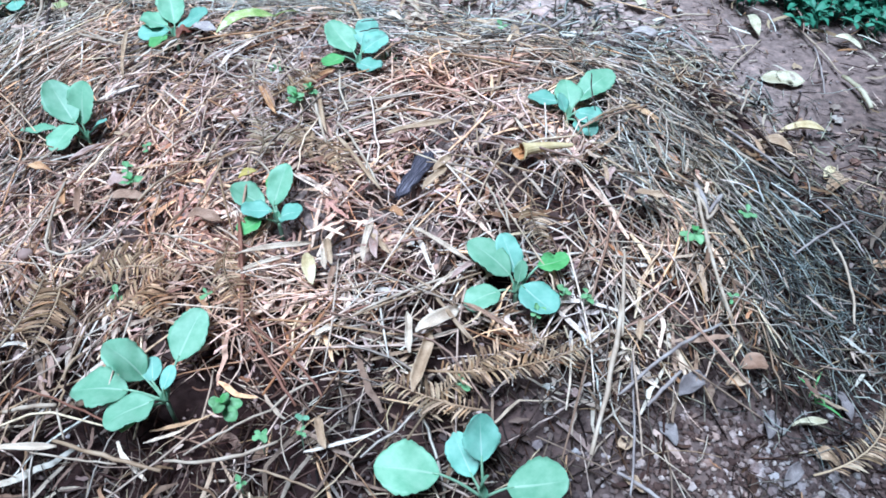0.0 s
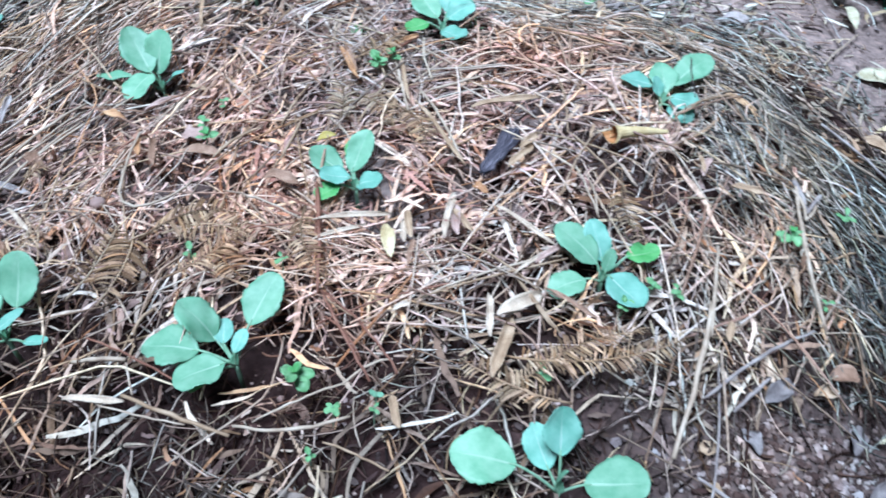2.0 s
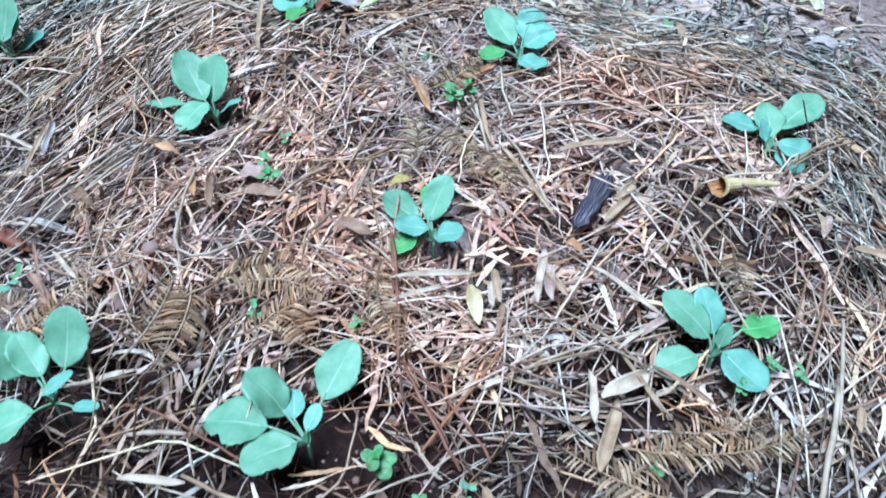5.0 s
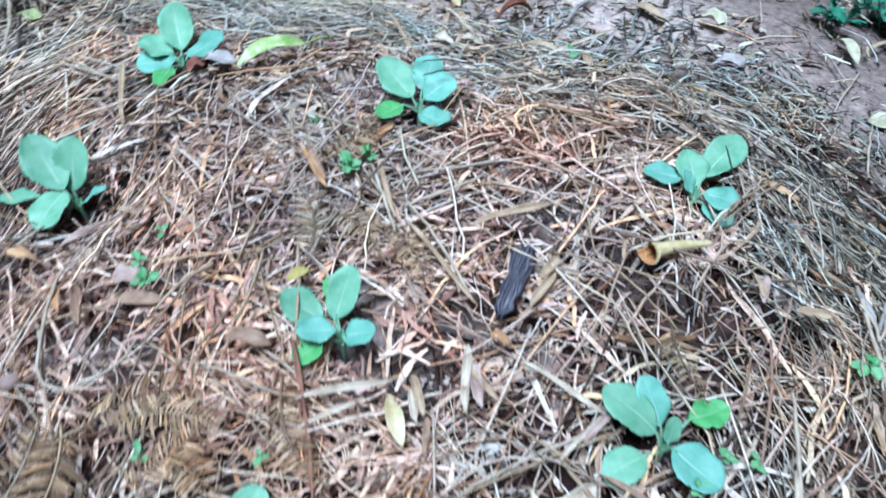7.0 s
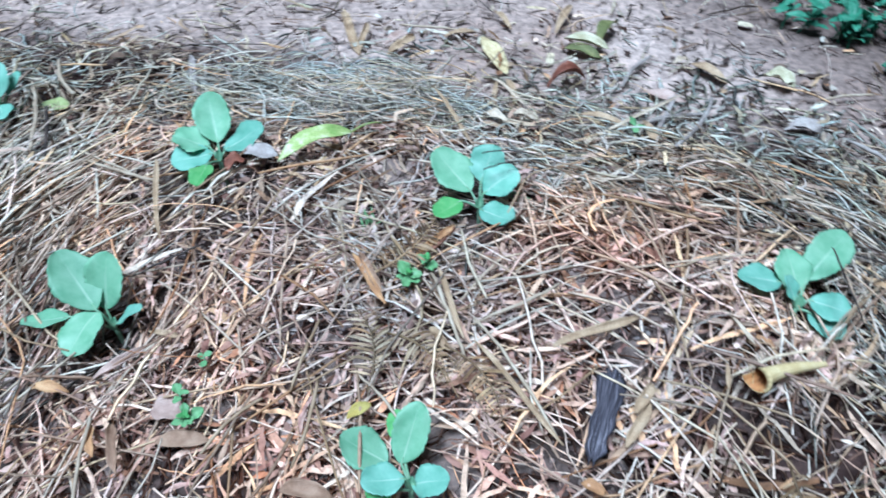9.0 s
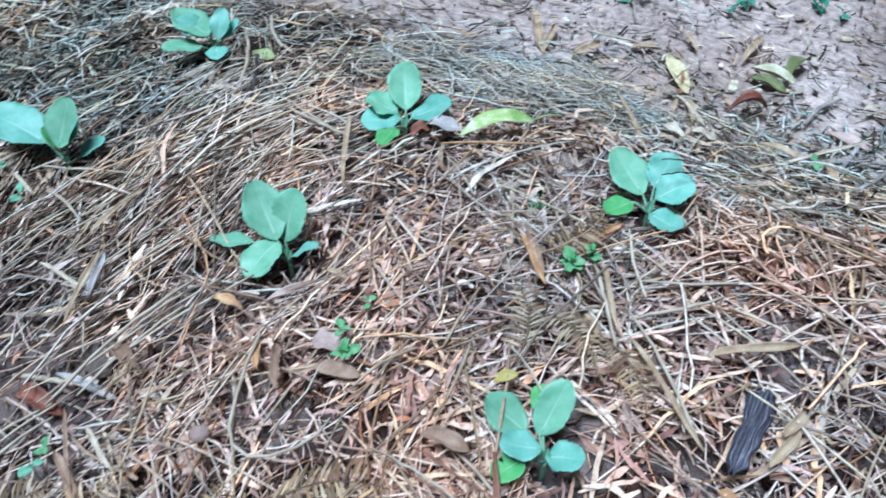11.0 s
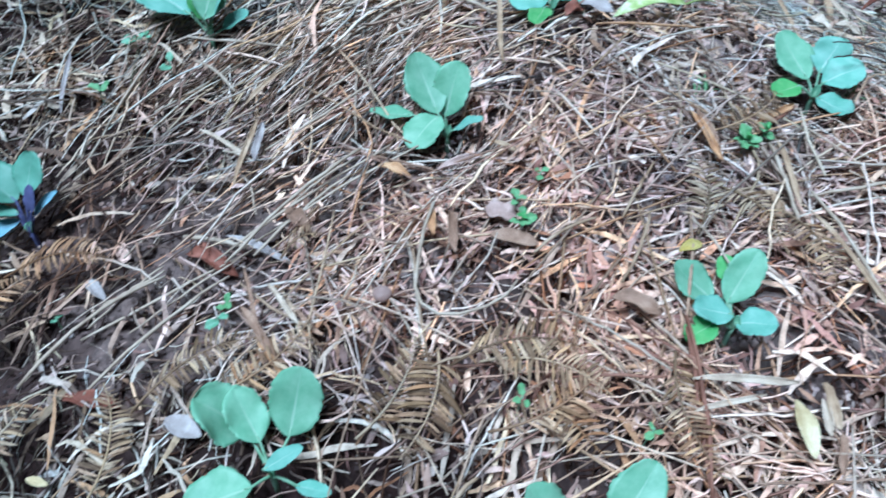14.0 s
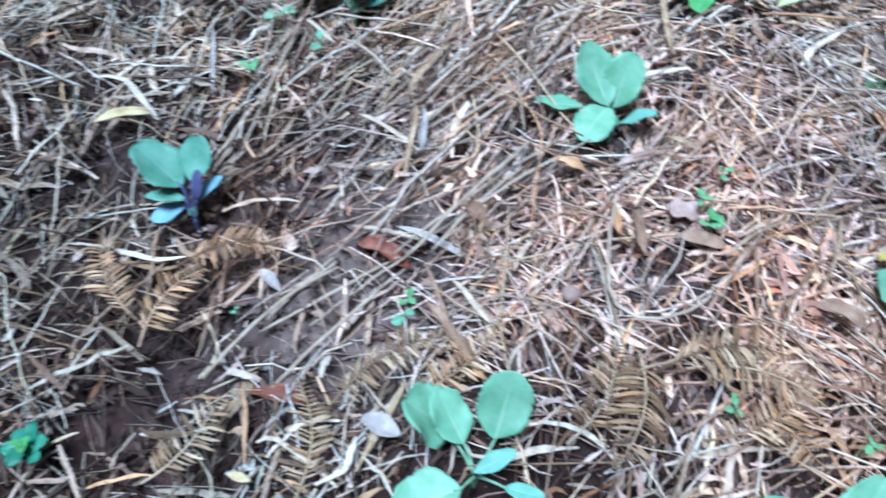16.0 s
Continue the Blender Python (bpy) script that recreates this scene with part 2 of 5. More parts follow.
GRASS = green_leaf_material("far_weed_leaf", (0.04, 0.16, 0.09), (0.085, 0.27, 0.165), (0.14, 0.37, 0.24), (0.1, 0.3, 0.16), 0.5, False)
CREAM = dry_leaf_material("cream_leaf", (0.44, 0.33, 0.16), (0.63, 0.52, 0.3), (0.78, 0.69, 0.46))
TAN = dry_leaf_material("tan_leaf", (0.26, 0.17, 0.1), (0.42, 0.3, 0.19), (0.56, 0.43, 0.3))
ORANGE = dry_leaf_material("orange_leaf", (0.16, 0.09, 0.055), (0.31, 0.195, 0.13), (0.45, 0.31, 0.22))
RED = dry_leaf_material("red_brown_leaf", (0.1, 0.035, 0.022), (0.22, 0.08, 0.05), (0.36, 0.17, 0.12))
YELLOW = dry_leaf_material("yellow_leaf", (0.34, 0.3, 0.18), (0.53, 0.49, 0.34), (0.7, 0.66, 0.5))
OLIVE = dry_leaf_material("olive_leaf", (0.08, 0.09, 0.035), (0.15, 0.16, 0.06), (0.26, 0.25, 0.11))
AMBER = dry_leaf_material("amber_leaf", (0.3, 0.15, 0.07), (0.48, 0.27, 0.13), (0.62, 0.4, 0.22))
MUSTARD = dry_leaf_material("mustard_leaf", (0.28, 0.2, 0.04), (0.42, 0.32, 0.07), (0.5, 0.42, 0.14))
GREENISH = dry_leaf_material("yellow_green_leaf", (0.2, 0.33, 0.07), (0.42, 0.5, 0.18), (0.85, 0.82, 0.66))
GREY = dry_leaf_material("grey_leaf", (0.24, 0.2, 0.19), (0.4, 0.35, 0.33), (0.58, 0.53, 0.5))
PINK = dry_leaf_material("pinkish_leaf", (0.3, 0.195, 0.16), (0.47, 0.335, 0.285), (0.62, 0.48, 0.42))
CHAR = bark_material()
ROLLED = dry_leaf_material("rolled_leaf", (0.42, 0.3, 0.13), (0.58, 0.46, 0.24), (0.66, 0.56, 0.34), 0.2)
ROLLED_IN = dry_leaf_material("rolled_leaf_inside", (0.26, 0.1, 0.035), (0.4, 0.18, 0.06), (0.5, 0.28, 0.12), 0.3)
TWIG = dry_leaf_material("pale_twig", (0.36, 0.27, 0.195), (0.55, 0.445, 0.335), (0.69, 0.595, 0.48))
DARKTWIG = dry_leaf_material("dark_twig", (0.03, 0.022, 0.02), (0.06, 0.045, 0.04), (0.12, 0.09, 0.08))
REDTWIG = dry_leaf_material("red_twig", (0.16, 0.07, 0.045), (0.28, 0.13, 0.085), (0.4, 0.22, 0.15))


# ---- ground shape ----
MOUNDS = [(-0.05, 0.95, 0.26, -0.032), (0.25, 1.1, 0.26, 0.146), (-0.2, 1.25, 0.26, 0.08), (-0.5, 1.4, 0.26, 0.05), (-0.85, 1.5, 0.26, 0.05), (-0.6, 1.05, 0.26, -0.002), (0.05, 0.65, 0.26, 0.104), (-0.4, 0.75, 0.26, 0.069), (0.4, 0.85, 0.26, -0.027), (-1.0, 1.15, 0.26, 0.014), (0, -0.1, 0.5, -0.103), (-1, 0.2, 0.5, -0.062), (0.34, 0.87, 0.15, 0.033), (0.6, 1.2, 0.2, -0.031), (0.12, 1.6, 0.15, -0.024), (0.65, 0.6, 0.25, -0.045)]


def height(x, y):
    """The smooth form of the raised bed and the path round it."""
    x, y = np.asarray(x, float), np.asarray(y, float)
    z = np.full(x.shape, -0.05)
    for cx, cy, s, a in MOUNDS:
        z = z + a * np.exp(-((x - cx) ** 2 + (y - cy) ** 2) / (2 * s * s))
    return z


def smooth(e0, e1, v):
    t = np.clip((v - e0) / (e1 - e0), 0, 1)
    return t * t * (3 - 2 * t)


def bed_edge(x):
    """Where the mulched bed ends and the trodden path begins."""
    return np.interp(x, [-2, -0.78, -0.5, -0.15, 0.05, 0.4, 0.55, 0.62, 0.72, 1.1], [2.1, 1.85, 1.8, 1.66, 1.58, 1.58, 1.44, 1.22, 1.04, 1.0])


def cover(x, y):
    """How thickly the mulch lies: 1 on the bed, little on the trodden path and the bare soil."""
    edge = bed_edge(x)
    c = 0.1 + 0.9 * smooth(0.1, -0.12, y - edge)
    c = c * (1 - 0.12 * smooth(0.8, 0.55, y)) * (1 - 0.12 * smooth(-0.72, -1.0, x) * smooth(1.35, 1.15, y)) * (1 - 0.5 * smooth(0.36, 0.52, x) * smooth(1.3, 1.15, y))
    bare = np.exp(-(((x - 0.42) / 0.3) ** 2 + ((y - 0.53 - 0.12 * (x - 0.4)) / 0.145) ** 2) ** 2)
    c = c * (1 - 0.95 * bare)
    for hx, hy, r, k in ((-0.92, 0.72, 0.05, 0.5), (-0.88, 0.86, 0.1, 0.85), (-0.93, 0.77, 0.05, 0.7), (-0.81, 0.97, 0.05, 0.6), (0.02, 0.8, 0.07, 0.45), (-1.02, 0.93, 0.06, 0.4), (-0.1, 0.55, 0.09, 0.4), (-0.3, 0.555, 0.05, 0.4), (0.1, 0.53, 0.1, 0.4), (-0.55, 0.735, 0.05, 0.6), (-0.41, 0.79, 0.04, 0.4), (0.1, 0.625, 0.05, 0.1), (0.54, 0.62, 0.06, 0.6)):
        c = c * (1 - k * np.exp(-((x - hx) ** 2 + (y - hy) ** 2) / (2 * r * r)))
    return c


HOMES = [(0.047, 0.5), (-0.35, 0.626), (0.097, 0.757), (-0.241, 0.903), (0.197, 1.08), (-0.605, 1.142), (-0.148, 1.279), (-0.509, 1.402), (-0.676, 0.665), (-0.884, 1.569), (-0.997, 1.265), (-1.088, 0.892)]


def hollow(x, y):
    """Planting hollows round the seedlings."""
    z = np.zeros(np.shape(x))
    for hx, hy in HOMES:
        z = z - 0.03 * np.exp(-((x - hx - 0.014) ** 2 + (y - hy + 0.01) ** 2) / (2 * 0.04 ** 2))
    return z


PITS = [(-0.617, 0.795, 0.04), (-0.565, 0.7, 0.05), (-0.5, 0.69, 0.04), (-0.356, 0.74, 0.035), (-0.24, 0.69, 0.045), (-0.22, 0.62, 0.05), (-0.3, 0.58, 0.04), (-0.45, 0.9, 0.035), (-0.64, 1.19, 0.045), (-0.56, 1.14, 0.035), (-0.56, 1.36, 0.035), (0.325, 0.9, 0.04), (-0.06, 0.93, 0.035), (0.09, 0.86, 0.045), (-0.2, 0.87, 0.035), (-1.06, 0.735, 0.04), (-1.13, 0.93, 0.04), (-1.1, 0.8, 0.03), (-0.73, 0.62, 0.05), (-0.43, 0.62, 0.035), (-0.8, 1.02, 0.05), (-0.97, 1.42, 0.05), (-0.92, 1.49, 0.035), (-0.69, 1.1, 0.035), (-0.72, 1.03, 0.03), (-0.86, 1.12, 0.03)]


def pit(x, y):
    """Gaps under the loose straw: 0 on firm ground, 1 at the deepest."""
    z = 0.4 * smooth(0.62, 0.85, patches(x, y, 19.0, 4.4))
    for hx, hy, r in PITS:
        z = np.maximum(z, np.exp(-((x - hx) ** 2 + (y - hy) ** 2) / (2 * r * r)))
    return z * smooth(0.5, 0.8, cover(x, y))


def patches(x, y, f, p):
    """A smooth uneven field between 0 and 1."""
    v = np.sin(f * x + 1.7 * np.sin(0.8 * f * y + p)) + np.sin(0.9 * f * y + 1.3 * np.sin(1.1 * f * x + 2 * p) + p) + 0.7 * np.sin(1.9 * f * (x + y) + 3 * p) + 0.7 * np.sin(2.3 * f * (x - 0.7 * y) + p)
    return np.clip(0.5 + v / 5.2, 0, 1)


def tone_falloff(x, y):
    """Dark blotches, plus lens falloff painted into the straw: low ground dark, crest pale."""
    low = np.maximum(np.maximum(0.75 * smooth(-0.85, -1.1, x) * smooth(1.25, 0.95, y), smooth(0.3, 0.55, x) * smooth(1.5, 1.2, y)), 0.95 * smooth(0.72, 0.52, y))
    paler = np.exp(-(((x + 0.32) / 0.76) ** 2 + ((y - 1.14) / 0.5) ** 2) ** 2)
    return np.clip(0.55 * smooth(0.5, 0.8, patches(x, y, 6.0, 0.8)) + low * (0.7 + 0.6 * patches(x, y, 11.0, 2.9)) - 1.0 * paler, -1.0, 1.4)


def z_at(x, y):
    return float(height(x, y))


# ---- mesh helpers ----
def mesh_ob(name, verts, faces, mat, parent=None, uv=None, flat=False):
    me = bpy.data.meshes.new(name)
    me.from_pydata([tuple(v) for v in verts], [], [tuple(f) for f in faces])
    me.materials.append(mat)
    if not flat:
        me.polygons.foreach_set("use_smooth", [True] * len(me.polygons))
    if uv is not None:
        layer = me.uv_layers.new(name="UVMap")
        idx = np.empty(len(me.loops), int)
        me.loops.foreach_get("vertex_index", idx)
        layer.data.foreach_set("uv", np.asarray(uv, float)[idx].ravel())
    me.update()
    ob = new(name, me)
    if parent is not None:
        ob.parent = parent
    return ob


def unit(v):
    v = np.asarray(v, float)
    return v / np.linalg.norm(v)


def direction(az, el):
    a, e = radians(az), radians(el)
    return np.array([math.cos(a) * math.cos(e), math.sin(a) * math.cos(e), math.sin(e)])


def tube(points, radii, sides=6):
    """Vertices and faces of a round rod along points."""
    pts = [np.asarray(p, float) for p in points]
    verts, faces = [], []
    for i, p in enumerate(pts):
        d = unit(pts[min(i + 1, len(pts) - 1)] - pts[max(i - 1, 0)])
        a = unit(np.cross(d, (0.31, 0.17, 0.93) if abs(d[2]) < 0.9 else (1, 0.1, 0)))
        b = np.cross(d, a)
        for k in range(sides):
            t = 2 * math.pi * k / sides
            verts.append(p + radii[i] * (a * math.cos(t) + b * math.sin(t)))
    for i in range(len(pts) - 1):
        for k in range(sides):
            j = (k + 1) % sides
            faces.append((i * sides + k, i * sides + j, (i + 1) * sides + j, (i + 1) * sides + k))
    faces.append(tuple(range(sides))[::-1])
    faces.append(tuple((len(pts) - 1) * sides + k for k in range(sides)))
    return verts, faces


def curve_points(a, b, rise, n=7, side=0.0):
    a, b = np.asarray(a, float), np.asarray(b, float)
    d = b - a
    s = unit(np.cross(d, (0, 0, 1)) + 1e-6)
    return [a + d * t + np.array((0, 0, 1)) * rise * 4 * t * (1 - t) + s * side * math.sin(math.pi * t) for t in np.linspace(0, 1, n)]


def blade(length, width, shape, nu=9, nv=14, cup=0.12, arch=0.06, wave=0.0, teeth=0.0, thick=0.0006, twist=0.0, seed=0, notch=(), fold=0.0):
    """A leaf lying along x, its face up: vertices, faces and uv of a thin closed sheet."""
    rnd = random.Random(seed)
    ph, ph2 = rnd.uniform(0, 6.28), rnd.uniform(0, 6.28)
    top, uv = [], []
    for j in range(nv + 1):
        v = j / nv
        half = 0.5 * width * shape(v)
        for i in range(nu):
            u = -1 + 2 * i / (nu - 1)
            hw = half
            if teeth and abs(u) > 0.8:
                s0 = 40 * v + (ph if u > 0 else ph2)
                scallop = abs(math.sin(0.5 * s0)) + 0.6 * abs(math.sin(0.81 * s0 + 1.3)) + 0.9 * math.sin(0.23 * s0 + ph)
                hw *= 1 + teeth * (scallop - 0.9) * (abs(u) - 0.8) * 5 * min(1, 5 * v)
            for nu_, nv_, nd in notch:
                if u * nu_ > 0.4:
                    hw *= 1 - nd * math.exp(-((v - nv_) / 0.06) ** 2) * abs(u)
            y = u * hw
            z = arch * length * 4 * v * (1 - v) + cup * width * (u * u - 0.3) * shape(v)
            z += fold * width * abs(u) * shape(v) * (1 - 0.6 * v)
            z += wave * width * math.sin(v * 11 + ph + u * 1.3) * u * u + 0.35 * wave * width * math.sin(v * 7 + ph2)
            z -= 0.012 * width * math.exp(-(u / 0.15) ** 2)
            a = twist * (v - 0.3)
            top.append((v * length, y * math.cos(a) - z * math.sin(a), z * math.cos(a) + y * math.sin(a)))
            uv.append((0.5 + 0.5 * u, v))
    n = len(top)
    verts = top + [(x, y, z - thick) for x, y, z in top]
    uv = uv + uv
    faces = []
    for j in range(nv):
        for i in range(nu - 1):
            a = j * nu + i
            faces.append((a, a + nu, a + nu + 1, a + 1)[::-1])
            faces.append((n + a, n + a + nu, n + a + nu + 1, n + a + 1))
    rim = [i for i in range(nu)] + [j * nu + nu - 1 for j in range(1, nv + 1)] + [nv * nu + i for i in range(nu - 2, -1, -1)] + [j * nu for j in range(nv - 1, 0, -1)]
    for a, b in zip(rim, rim[1:] + rim[:1]):
        faces.append((a, b, n + b, n + a)[::-1])
    return np.array(verts), faces, uv


def obovate(v):
    if not 0 < v < 1:
        return 0.05
    return max(0.05, math.sin(math.pi * v ** 0.97) ** (0.7 if v < 0.49 else 0.46))


def lance(v):
    return max(0.05, math.sin(math.pi * min(1, v * 0.97 + 0.02)) ** 0.7)


def strap(v):
    return 0.25 + 0.75 * min(1.0, 6 * v, 5 * (1 - v)) if 0 < v < 1 else 0.3


def frame_of(d, roll=0.0):
    """Rows: along, across, face, for a leaf that points along d."""
    x = unit(d)
    y = np.cross((0, 0, 1), x)
    y = unit(y) if np.linalg.norm(y) > 1e-3 else np.array((1.0, 0, 0))
    z = np.cross(x, y)
    c, s = math.cos(radians(roll)), math.sin(radians(roll))
    return np.array([x, c * y + s * z, -s * y + c * z])


# ---- ground ----
def spread(lo, hi, step, far):
    inner = np.arange(lo, hi + step / 2, step)
    grow = step * np.cumsum(1.35 ** np.arange(1, 36))
    grow = grow[grow < far]
    return np.concatenate([lo - grow[::-1], inner, hi + grow])


def build_ground():
    xs, ys = spread(-1.8, 1.3, 0.009, 60), spread(0.3, 2.5, 0.009, 60)
    X, Y = np.meshgrid(xs, ys)
    Z = height(X, Y) + hollow(X, Y) - 0.045 * pit(X, Y)
    c = cover(X, Y)
    flat_z = np.empty(X.size)
    for i, (x, y) in enumerate(zip(X.ravel(), Y.ravel())):
        if -2 < x < 1.6 and 0 < y < 2.8:
            flat_z[i] = 0.012 * noise.noise((x * 9, y * 9, 0.3)) + 0.006 * noise.noise((x * 28, y * 28, 4.1)) + 0.004 * noise.noise((x * 75, y * 75, 7.7))
        else:
            flat_z[i] = 0.02 * noise.noise((x * 1.5, y * 1.5, 0.3))
    Z = Z + flat_z.reshape(X.shape) * (0.3 + 0.9 * c) - 0.006
    nx = len(xs)
    verts = np.stack([X.ravel(), Y.ravel(), Z.ravel()], 1)
    i, j = np.meshgrid(np.arange(nx - 1), np.arange(len(ys) - 1))
    a = (j * nx + i).ravel()
    faces = np.stack([a, a + 1, a + nx + 1, a + nx], 1)
    ob = mesh_ob("ground", verts.tolist(), faces.tolist(), SOIL)
    dry = smooth(-0.12, 0.12, Y - bed_edge(X)) * (0.86 + 0.3 * patches(X, Y, 9.0, 0.7)) * (1 - 0.62 * smooth(0.3, 0.85, X)) * (1 - 0.45 * smooth(0.15, 0.55, X) * smooth(1.65, 1.95, Y))
    away = smooth(1.6, 3.0, np.hypot(X + 0.3, Y - 1.2))
    dry = dry * (1 - away) + away * (0.2 + 0.22 * patches(X, Y, 1.3, 0.9))
    crest = np.exp(-(((X + 0.42) / 0.58) ** 2 + ((Y - 1.2) / 0.4) ** 2) ** 2)
    dry = np.maximum(dry, crest * (0.2 + 0.55 * smooth(0.3, 0.65, patches(X, Y, 13.0, 1.9))))
    dry = np.maximum(dry, 0.2 * np.exp(-(((X + 0.9) / 0.35) ** 2 + ((Y - 1.0) / 0.3) ** 2)) * (0.4 + 0.8 * patches(X, Y, 11.0, 0.3)))
    dry = np.maximum(dry, 0.32 * np.exp(-((X + 0.86) ** 2 + (Y - 0.87) ** 2) / (2 * 0.12 ** 2)) + 0.3 * np.exp(-((X - 0.34) ** 2 + (Y - 0.56) ** 2) / (2 * 0.17 ** 2)))
    layer = ob.data.attributes.new("dry", "FLOAT", "POINT")
    layer.data.foreach_set("value", np.clip(dry, 0, 1).ravel())
    return tagged(ob, "reddish brown garden soil, raised bed beside a trodden path", "ground", kind="structure")


build_ground()

# ---- mulch ----


def scatter(rng, n, weight, box):
    """n places in the box, thinned by weight(x, y)."""
    xs, ys = [], []
    inner = weight
    weight = lambda x, y: inner(x, y) * (0.02 + 0.98 * smooth(0.6, 0.02, np.hypot(np.maximum(0, np.maximum(-1.55 - x, x - 1.0)), np.maximum(0, np.maximum(0.42 - y, y - 2.2)))))
    while sum(len(a) for a in xs) < n:
        x, y = rng.uniform(box[0], box[1], n * 2), rng.uniform(box[2], box[3], n * 2)
        keep = rng.uniform(0, 1, n * 2) < weight(x, y)
        xs.append(x[keep]), ys.append(y[keep])
    return np.concatenate(xs)[:n], np.concatenate(ys)[:n]


def near_home(x, y, r):
    d = np.full(x.shape, 9.0)
    for hx, hy in HOMES:
        d = np.minimum(d, np.hypot(x - hx, y - hy))
    return smooth(0.4 * r, 1.4 * r, d)


def strands(name, label, n, length, width, layer, bend, mat, seed, weight, rings=6, flat=0.5, box=(-2.3, 1.7, 0.0, 2.9), swirl=0.7, kink=0.18, lie=None, blunt=0.75, bunch=1, crook=0.0, ragged=0.0):
    """Loose stalks strewn on the bed, three-sided, each an island of one mesh."""
    rng = np.random.default_rng(seed)
    m = max(1, n // bunch)
    n = m * bunch
    x, y = scatter(rng, m, weight, box)
    az = swirl * 2.2 * np.sin(2.3 * x + 1.1) * np.cos(2.9 * y + 0.4) + 0.6 + rng.normal(0, 1.6, m)
    # on the bed's far shoulder the straw was raked one way
    raked = np.exp(-(((x + 0.82) / 0.3) ** 2 + ((y - 1.22) / 0.28) ** 2) ** 2) > rng.uniform(0, 2.4, m)
    az = np.where(raked, 1.12 + rng.normal(0, 0.5, m), az)
    # each wisp's random tone, plus the painted light falloff
    shift = rng.normal(0, 0.16, m) - 0.3 * tone_falloff(x, y)
    if bunch > 1:
        # neighbours in a wisp lie much the same way and share their colour
        x, y, az, shift = (np.repeat(v, bunch) for v in (x, y, az, shift))
        wide, along = rng.normal(0, 0.022, n), rng.normal(0, 0.05, n)
        x, y = x + along * np.cos(az) - wide * np.sin(az), y + along * np.sin(az) + wide * np.cos(az)
        az = az + rng.normal(0, 0.16, n)
        keep = rng.uniform(0, 1, n) < 0.25 + 0.75 * np.clip(weight(x, y), 0, 1)
        x, y, az, shift = x[keep], y[keep], az[keep], shift[keep]
        n = len(x)
    if lie is not None:
        az = lie[0] + rng.normal(0, lie[1], n)
    L = length[0] + (length[1] - length[0]) * rng.beta(1.4, 2.6, n)
    if lie is None:
        # on the far side and the flank the straw is broken shorter
        L = L * (1 - 0.4 * np.maximum(smooth(1.15, 1.45, y), smooth(0.25, 0.45, x)))
    W = rng.uniform(width[0], width[1], n) * rng.uniform(0.6, 1.15, n)
    lay = layer[0] + (layer[1] - layer[0]) * rng.beta(1.2, 2.0, n) * (0.2 + 1.5 * patches(x, y, 21.0, 1.0) ** 1.3) * (0.3 + 0.7 * near_home(x, y, 0.06))
    # shade between straws put into their tone: buried ones darker, top ones lighter
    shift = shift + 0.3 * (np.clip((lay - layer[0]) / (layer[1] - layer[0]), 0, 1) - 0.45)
    k = rng.normal(0, bend, n)
    arch = rng.normal(0.0, 0.02, n) + 0.02
    tilt = rng.normal(0, 0.13, n)
    s = np.linspace(-0.5, 0.5, rings)[None, :]
    off = k[:, None] * L[:, None] * (4 * s * s - 0.5) * 0.5
    bent = np.where(rng.uniform(0, 1, n) < crook, rng.normal(0, 0.55, n), 0)
    off = off + np.maximum(0, s - rng.uniform(-0.3, 0.3, n)[:, None]) * bent[:, None] * L[:, None]
    kinks = kink * rng.normal(0, 1, (n, rings)) * L[:, None] * 0.05
    px = x[:, None] + np.cos(az)[:, None] * s * L[:, None] - np.sin(az)[:, None] * (off + kinks)
    py = y[:, None] + np.sin(az)[:, None] * s * L[:, None] + np.cos(az)[:, None] * (off + kinks)
    clear = np.full(n, 9.0)
    for hx, hy in HOMES:
        clear = np.minimum(clear, np.hypot(px - hx - 0.008, py - hy + 0.004).min(1))
    ok = clear > 0.012
    px, py, lay, tilt, arch, L, W, shift = (v[ok] for v in (px, py, lay, tilt, arch, L, W, shift))
    n = len(L)
    ground = height(px, py)
    chord = ground[:, :1] * (0.5 - s) + ground[:, -1:] * (0.5 + s)
    sunk = 0.04 * pit(px, py) * (1.0 if layer[0] < 0.003 else 0.25)
    pz = np.maximum(ground - 0.002, 0.7 * chord + 0.3 * ground) - sunk + lay[:, None] + tilt[:, None] * s * L[:, None] + arch[:, None] * L[:, None] * (1 - 4 * s * s)
    pz = np.minimum(pz, under_leaves(px, py) - 0.006)
    pz = np.maximum(pz, ground - sunk - 0.004)
    tx, ty = np.gradient(px, axis=1), np.gradient(py, axis=1)
    tl = np.hypot(tx, ty) + 1e-9
    nx_, ny_ = -ty / tl, tx / tl
    taper = blunt + (1 - blunt) * np.minimum(1, 3.2 * (0.5 - np.abs(s)) + 0.05)
    roll = rng.uniform(-0.7, 0.7, n)[:, None]
    hw = 0.5 * W[:, None] * taper * (1 + ragged * rng.uniform(-1, 0.6, (n, rings)))
    hh = hw * 2 * flat
    V = np.empty((n, rings, 3, 3))
    for q, (a, b) in enumerate(((-1, 0), (1, 0), (0, 1))):
        la = a * hw * np.cos(roll) - b * hh * np.sin(roll)
        lz = a * hw * np.sin(roll) + b * hh * np.cos(roll)
        V[:, :, q, 0], V[:, :, q, 1], V[:, :, q, 2] = px + nx_ * la, py + ny_ * la, pz + lz
    base = (np.arange(n) * rings * 3)[:, None, None]
    r = (np.arange(rings - 1) * 3)[None, :, None]
    quads = np.stack([np.stack([base + r + a, base + r + b, base + r + 3 + b, base + r + 3 + a], -1) for a, b in ((0, 1), (1, 2), (2, 0))], 2).reshape(-1, 4)
